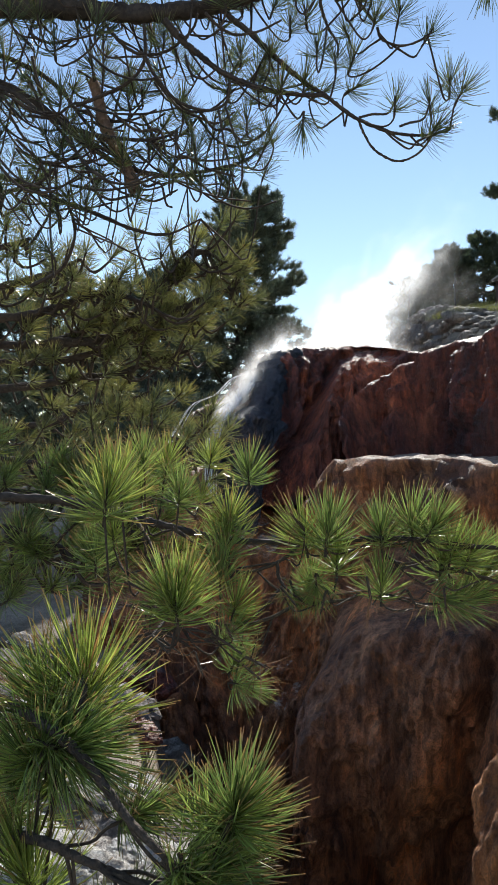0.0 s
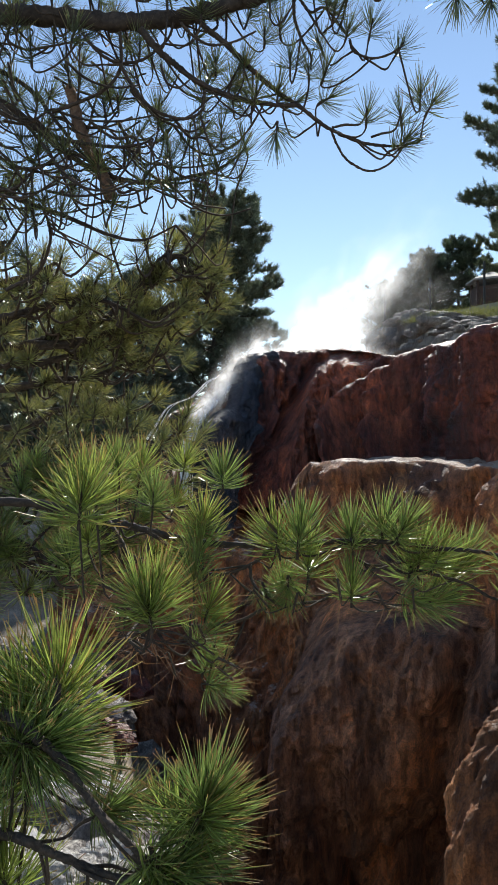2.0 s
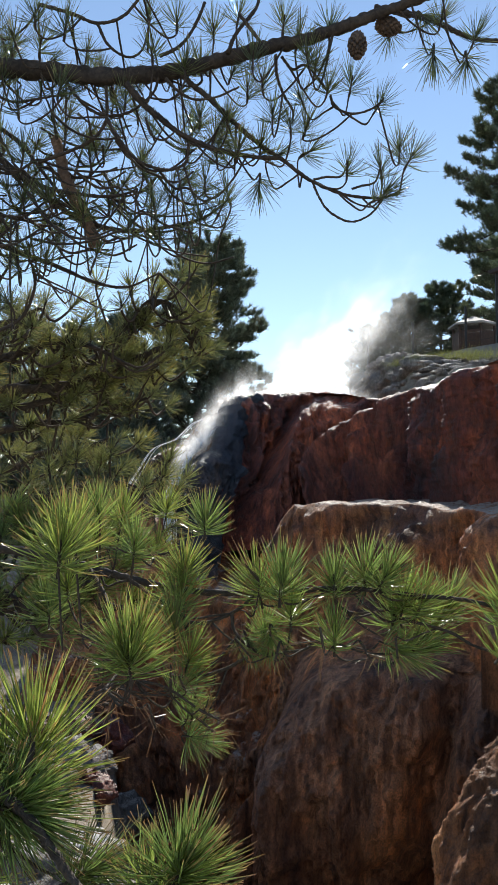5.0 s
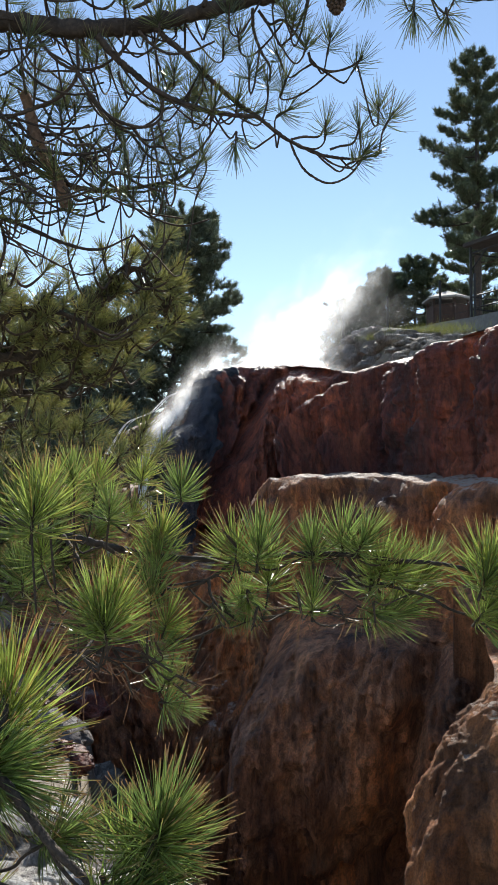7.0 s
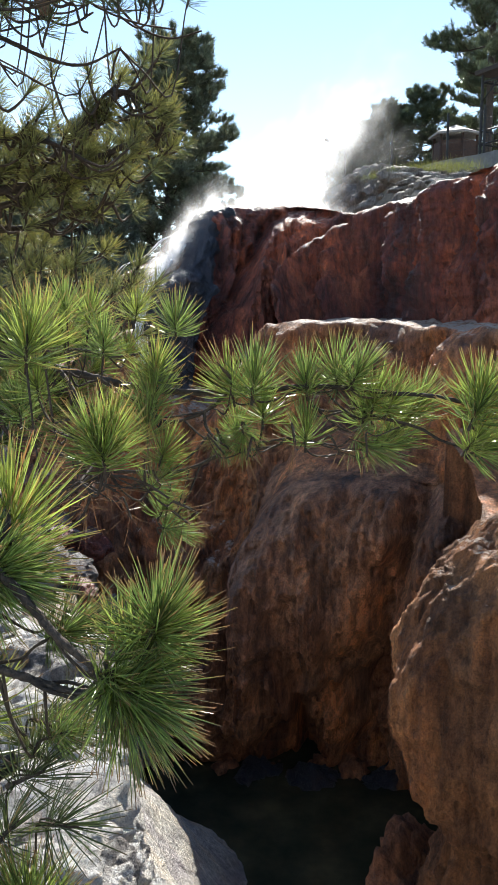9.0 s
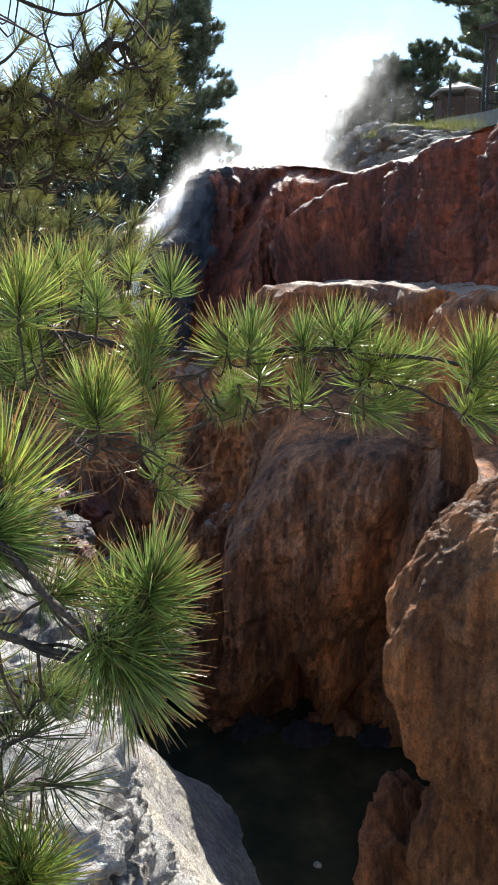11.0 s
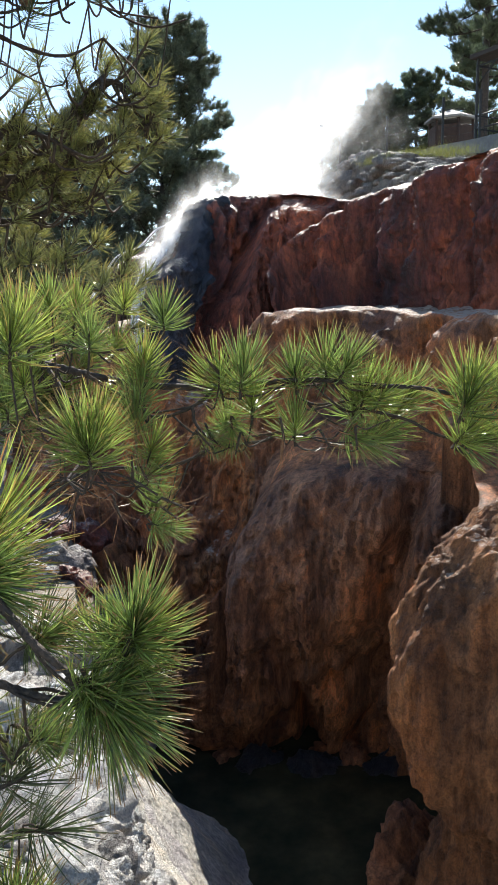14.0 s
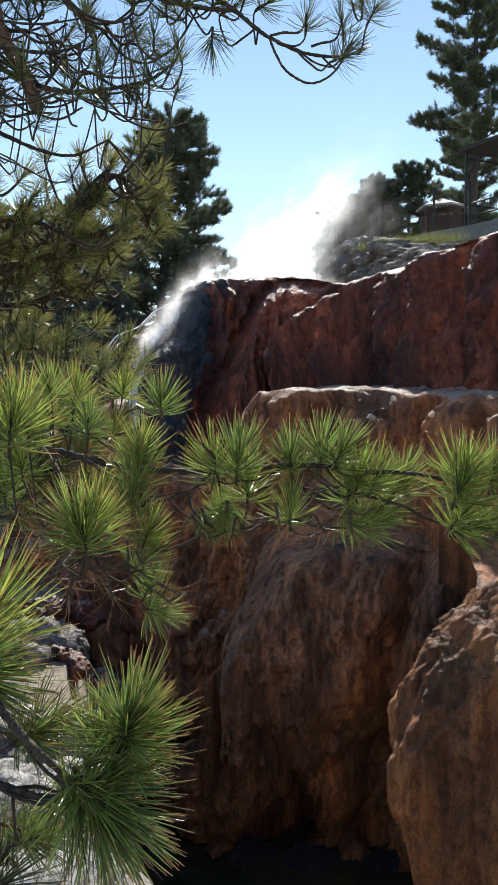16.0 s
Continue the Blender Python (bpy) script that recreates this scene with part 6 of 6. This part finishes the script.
# ---- the fence, wall and pavilions on the bank ----
def fence():
    f = thing("fence", (9.7, 29.0, 7.0), "dark steel post and wire fence on a concrete kerb", "fence")
    way = [Vector((6.3, 34.5, 7.05)), Vector((6.84, 33.4, 7.15)), Vector((8.3, 31.5, 7.2)), Vector((9.68, 29.0, 7.27)), Vector((10.66, 28.0, 7.31)), Vector((11.35, 25.6, 7.2)), Vector((11.9, 22.6, 7.1))]
    posts = []
    for i, p in enumerate(way):
        bm = bmesh.new()
        box_bm(bm, 0.075, 0.075, 1.75, Matrix.Translation(p + Vector((0, 0, 0.77))))
        bmesh.ops.bevel(bm, geom=bm.edges[:], offset=0.008, segments=1, affect="EDGES")
        under(part("post", bm, M_STEEL, None, "", False), f)
        posts.append(p)
    for h in (0.3, 0.6, 0.9, 1.2, 1.5):
        line = []
        for a, b in zip(way, way[1:]):
            line += [a.lerp(b, u) + Vector((0, -0.04, h - 0.04 * math.sin(math.pi * u))) for u in (0, 0.33, 0.66)]
        under(part("wire", tube(line, 0.006, 0.006, 4, 0.0), M_STEEL), f)
    kerb = thing("retaining_wall", (9.7, 29.0, 6.4), "low grey concrete retaining wall under the fence", "wall", "", "structure")
    verts, faces = [], []
    for i, p in enumerate(way):
        d = (way[min(i + 1, 6)] - way[max(i - 1, 0)]).normalized()
        n = Vector((d.y, -d.x, 0))
        for sx, z in ((-0.14, -1.4), (-0.12, 0.0), (0.12, 0.0), (0.14, -1.4)):
            verts.append(tuple(p + n * sx + Vector((0, 0, z))))
    for i in range(len(way) - 1):
        for s in range(4):
            a = i * 4
            faces.append((a + s, a + (s + 1) % 4, a + 4 + (s + 1) % 4, a + 4 + s))
    faces += [(3, 2, 1, 0), (24, 25, 26, 27)]
    under(part("wall", (verts, faces), M_CONCRETE, None, "", False), kerb)


fence()


def roof_slab(corners_eave, apex, thick, mat, parent, name="roof"):
    bm = bmesh.new()
    lo = [bm.verts.new(Vector(c)) for c in corners_eave]
    hi = [bm.verts.new(Vector(c) + Vector((0, 0, thick))) for c in corners_eave]
    a = bm.verts.new(apex)
    n = len(lo)
    for i in range(n):
        bm.faces.new((lo[i], lo[(i + 1) % n], hi[(i + 1) % n], hi[i]))
        bm.faces.new((hi[i], hi[(i + 1) % n], a))
    bm.faces.new(list(reversed(lo)))
    return under(part(name, bm, mat, None, "", False), parent)


def pavilion():
    p = thing("pavilion", (13.2, 27.6, 7.0), "open timber pavilion with a dark sloping roof and steel posts", "pavilion")
    corner = [Vector((10.75, 28.6, 0)), Vector((12.3, 25.2, 0)), Vector((16.0, 26.6, 0)), Vector((14.5, 30.0, 0))]
    mid = sum(corner, Vector()) / 4
    for c in corner:
        bm = bmesh.new()
        box_bm(bm, 0.085, 0.085, 3.0, Matrix.Translation(c + Vector((0, 0, 8.6))))
        bmesh.ops.bevel(bm, geom=bm.edges[:], offset=0.012, segments=1, affect="EDGES")
        under(part("post", bm, M_STEEL, None, "", False), p)
    eave = [mid + (c - mid) * 1.10 + Vector((0, 0, 10.1)) for c in corner]
    roof_slab(eave, mid + Vector((0, 0, 10.95)), 0.14, M_ROOF, p)
    for a, b in zip(corner, corner[1:] + corner[:1]):
        for h in (7.75, 8.2, 9.85):
            under(part("rail", tube([a + Vector((0, 0, h)), b + Vector((0, 0, h))], 0.03, 0.03, 6, 0.0), M_STEEL), p)
        under(part("brace", tube([a + Vector((0, 0, 9.2)), a.lerp(b, 0.22) + Vector((0, 0, 9.85))], 0.03, 0.03, 6, 0.0), M_STEEL), p)
    for a, b in ((corner[0], corner[1]), (corner[1], corner[2])):
        for k in range(1, 18):
            q = a.lerp(b, k / 18)
            under(part("baluster", tube([q + Vector((0, 0, 7.3)), q + Vector((0, 0, 8.2))], 0.012, 0.012, 5, 0.0), M_STEEL), p)
    bm = bmesh.new()
    vs = [bm.verts.new(mid + (c - mid) * 1.04 + Vector((0, 0, 6.2))) for c in corner] + [bm.verts.new(mid + (c - mid) * 1.04 + Vector((0, 0, 7.25))) for c in corner]
    for k in range(4):
        bm.faces.new((vs[k], vs[(k + 1) % 4], vs[4 + (k + 1) % 4], vs[4 + k]))
    bm.faces.new(vs[4:])
    bm.faces.new(vs[3::-1])
    under(part("floor_slab", bm, M_CONCRETE, None, "", False), p)


pavilion()


def gazebo():
    g = thing("gazebo", (13.7, 40.0, 8.6), "small brown gazebo with a pale grey shingled roof", "gazebo")
    c = Vector((13.75, 40.0, 0))
    ring = [c + Vector((1.35 * math.cos(a), 1.35 * math.sin(a), 10.55)) for a in (radians(30 + 60 * k) for k in range(6))]
    roof_slab(ring, c + Vector((0, 0, 11.15)), 0.1, M_SHINGLE, g)
    for k in range(6):
        q = c + Vector((1.05 * math.cos(radians(30 + 60 * k)), 1.05 * math.sin(radians(30 + 60 * k)), 0))
        under(part("post", tube([q + Vector((0, 0, 6.75)), q + Vector((0, 0, 10.6))], 0.07, 0.07, 8, 0.0), M_WOOD), g)
        r = c + Vector((1.05 * math.cos(radians(90 + 60 * k)), 1.05 * math.sin(radians(90 + 60 * k)), 0))
        bm = bmesh.new()
        mid = (q + r) / 2
        ang = math.atan2((r - q).y, (r - q).x)
        box_bm(bm, 1.0, 0.06, 1.35, Matrix.Translation(mid + Vector((0, 0, 9.6))) @ Matrix.Rotation(ang, 4, "Z"))
        under(part("panel", bm, M_WOOD, None, "", False), g)


gazebo()


def mast():
    m = thing("street_lamp", (11.25, 60.0, 10.5), "tall grey floodlight mast with two lamp heads", "lamp")
    under(part("pole", tube([Vector((11.25, 60, 6.5)), Vector((11.22, 60, 14.6))], 0.07, 0.05, 8, 0.0), M_STEEL), m)
    under(part("arm", tube([Vector((10.9, 60, 14.55)), Vector((11.55, 60, 14.55))], 0.035, 0.035, 6, 0.0), M_STEEL), m)
    for x, tilt in ((10.9, 25), (11.55, -25)):
        bm = bmesh.new()
        box_bm(bm, 0.36, 0.24, 0.16, Matrix.Translation((x, 60, 14.68)) @ Matrix.Rotation(radians(tilt), 4, "Y"))
        bmesh.ops.bevel(bm, geom=bm.edges[:], offset=0.03, segments=2, affect="EDGES")
        under(part("lamp_head", bm, M_STEEL), m)


mast()

# ---- loose rock ----
rnd = random.Random(77)
for k in range(150):          # the rubble on the bank above the terrace
    u = rnd.random()
    x = 4.4 + 4.6 * u + rnd.uniform(-0.3, 0.3)
    lip = 21.0 - 7.5 * smooth_step(3.4, 5.6, x)
    y = lip + 1.2 + (25.5 - lip) * rnd.random()
    s = rnd.uniform(0.12, 0.40)
    boulder("boulder", (x, y, ground_z(x, y) - 0.1 + 0.3 * s), (s * 1.3, s, s * 0.75), M_GREY, "weathered grey boulder on the bank above the terrace", 300 + k, rnd.uniform(0, 3), 3, 0.5, "bank boulders")
k = 0
while k < 130:          # the rubble that breaks the edge of the bank
    x, y = rnd.uniform(5.0, 7.4), rnd.uniform(25.0, 32.5)
    if 4.6 < ground_z(x, y) < 6.9:
        s = rnd.uniform(0.14, 0.46)
        boulder("boulder", (x, y, ground_z(x, y) + 0.1 * s), (s * 1.4, s, s * 0.7), M_GREY, "weathered grey boulder on the bank above the terrace", 800 + k, rnd.uniform(0, 3), 3, 0.9, "bank boulders")
        k += 1
for k in range(90):          # broken travertine under the near pine
    y = rnd.uniform(2.6, 9.0)
    x = -0.18 * y + rnd.uniform(-1.3, 0.75) if k % 3 else rnd.uniform(-3.2, -0.8)
    if x + 0.14 * (y - 5.5) > -0.45:
        continue
    s = rnd.uniform(0.09, 0.30)
    boulder("stone_block", (x, y, ground_z(x, y) + 0.3 * s), (s * 1.4, s, s * 0.5), M_PALE if rnd.random() < 0.8 else M_GREY, "broken pale travertine block on the slope", 400 + k, rnd.uniform(0, 3), 4, 1.2, "slope blocks")


for k in range(230):         # small broken stones beside the pale crest
    y = rnd.uniform(2.5, 6.2)
    x = y * rnd.uniform(-0.27, -0.05)
    s = 0.035 + 0.13 * rnd.random() ** 2
    boulder("stone_block", (x, y, ground_z(x, y) + 0.35 * s), (s * 1.3, s, s * 0.7), M_PALE if k % 4 else M_GREY, "small broken pale stone among needles and grass", 1200 + k, rnd.uniform(0, 3), 4 if s > 0.09 else 3, 1.5, "slope blocks")

for k in range(70):          # shaded rocks further down the slope
    x, y = rnd.uniform(-5.0, -0.5), rnd.uniform(7.0, 16.5)
    s = rnd.uniform(0.15, 0.55)
    boulder("boulder", (x, y, ground_z(x, y) + 0.2 * s), (s * 1.3, s, s * 0.7), M_GREY if k % 3 else M_RED, "rough boulder lying on the slope below the fall", 600 + k, rnd.uniform(0, 3), 4, 1.2, "slope boulders")
boulder("boulder", (3.05, 8.35, -5.9), (0.95, 0.8, 1.45), M_BROWN, "brown boulder at the water's edge under the buttress", 705, 0.4, 5, 1.0)


for k in range(14):          # dark rubble where the cliff meets the pool
    u = k / 13
    x = 0.75 + 3.1 * u + rnd.uniform(-0.15, 0.15)
    y = 12.75 - 0.9 * u * u - rnd.uniform(0.0, 0.7)
    r = rnd.uniform(0.14, 0.42)
    boulder("boulder", (x, y, -6.15 + 0.15 * r), (r * 1.3, r, r * 0.9), M_WET if k % 3 else M_BROWN, "wet brown boulder at the foot of the cliff", 900 + k, rnd.uniform(0, 3), 4, 1.2, "pool boulders")
for k in range(110):         # the larger rubble below the fence
    x = rnd.uniform(4.8, 10.0)
    y = 19.5 + 1.55 * (x - 4.8) + rnd.uniform(-1.5, 3.5)
    r = rnd.uniform(0.12, 0.34)
    boulder("boulder", (x, y, ground_z(x, y) + 0.15 * r), (r * 1.7, r, r * 0.5), M_GREY, "weathered grey boulder on the bank above the terrace", 1000 + k, rnd.uniform(-0.6, 0.6), 3, 1.1, "bank boulders")

boulder("stone_slab", (-1.2, 4.22, -0.70), (0.42, 0.34, 0.16), M_PALE, "flat pale sunlit travertine slab", 702, 0.3, 4, 0.8)
boulder("pebble", (1.75, 8.95, -5.98), (0.06, 0.05, 0.04), M_PALE, "small pale stone standing out of the pool", 701, 0.0, 3, 0.5)


def join_rubble():
    """The many small stones of the bank, too many to count, as one mesh."""
    bm = bmesh.new()
    for ob in [o for o in scene.objects if o.name.startswith("boulder") and o.location.z > 3.0]:
        ob.data.transform(Matrix.Translation(ob.location))
        bm.from_mesh(ob.data)
        bpy.data.objects.remove(ob)
    tagged(part("rubble", bm, M_GREY), "weathered grey rubble on the bank above the terrace", "rubble", "", "stuff")


join_rubble()


def grass_patch(name, spots, count, label, height, seed):
    r = random.Random(seed)
    verts, faces, along = [], [], []
    for _ in range(count):
        cx, cy, cz, rad = r.choice(spots)
        p = Vector((cx + r.gauss(0, rad), cy + r.gauss(0, rad), cz))
        e = Vector((r.gauss(0, 0.4), r.gauss(0, 0.4), 1)).normalized()
        ln = height * r.uniform(0.5, 1.2)
        o = Vector((r.uniform(-1, 1), r.uniform(-1, 1), 0)).normalized() * 0.004
        i0 = len(verts)
        verts += [tuple(p - o), tuple(p + o), tuple(p + e * ln)]
        faces.append((i0, i0 + 1, i0 + 2))
        along += [0, 0, 1]
    ob = part(name, (verts, faces), M_GRASS, None, "", False)
    ob.data.attributes.new("along", "FLOAT", "POINT").data.foreach_set("value", along)
    return tagged(ob, label, "grass", "", "stuff")


grass_patch("grass", [(7.6, 25.6, 6.2, 0.5), (8.6, 25.4, 6.3, 0.5), (6.9, 26.0, 6.1, 0.4)], 4000, "yellow-green grass on the bank by the fence", 0.25, 8)
grass_patch("grass", [(-0.62, 4.9, -1.9, 0.08), (-0.5, 5.3, -2.0, 0.06)], 260, "small dry grass tuft among the pale blocks", 0.14, 9)
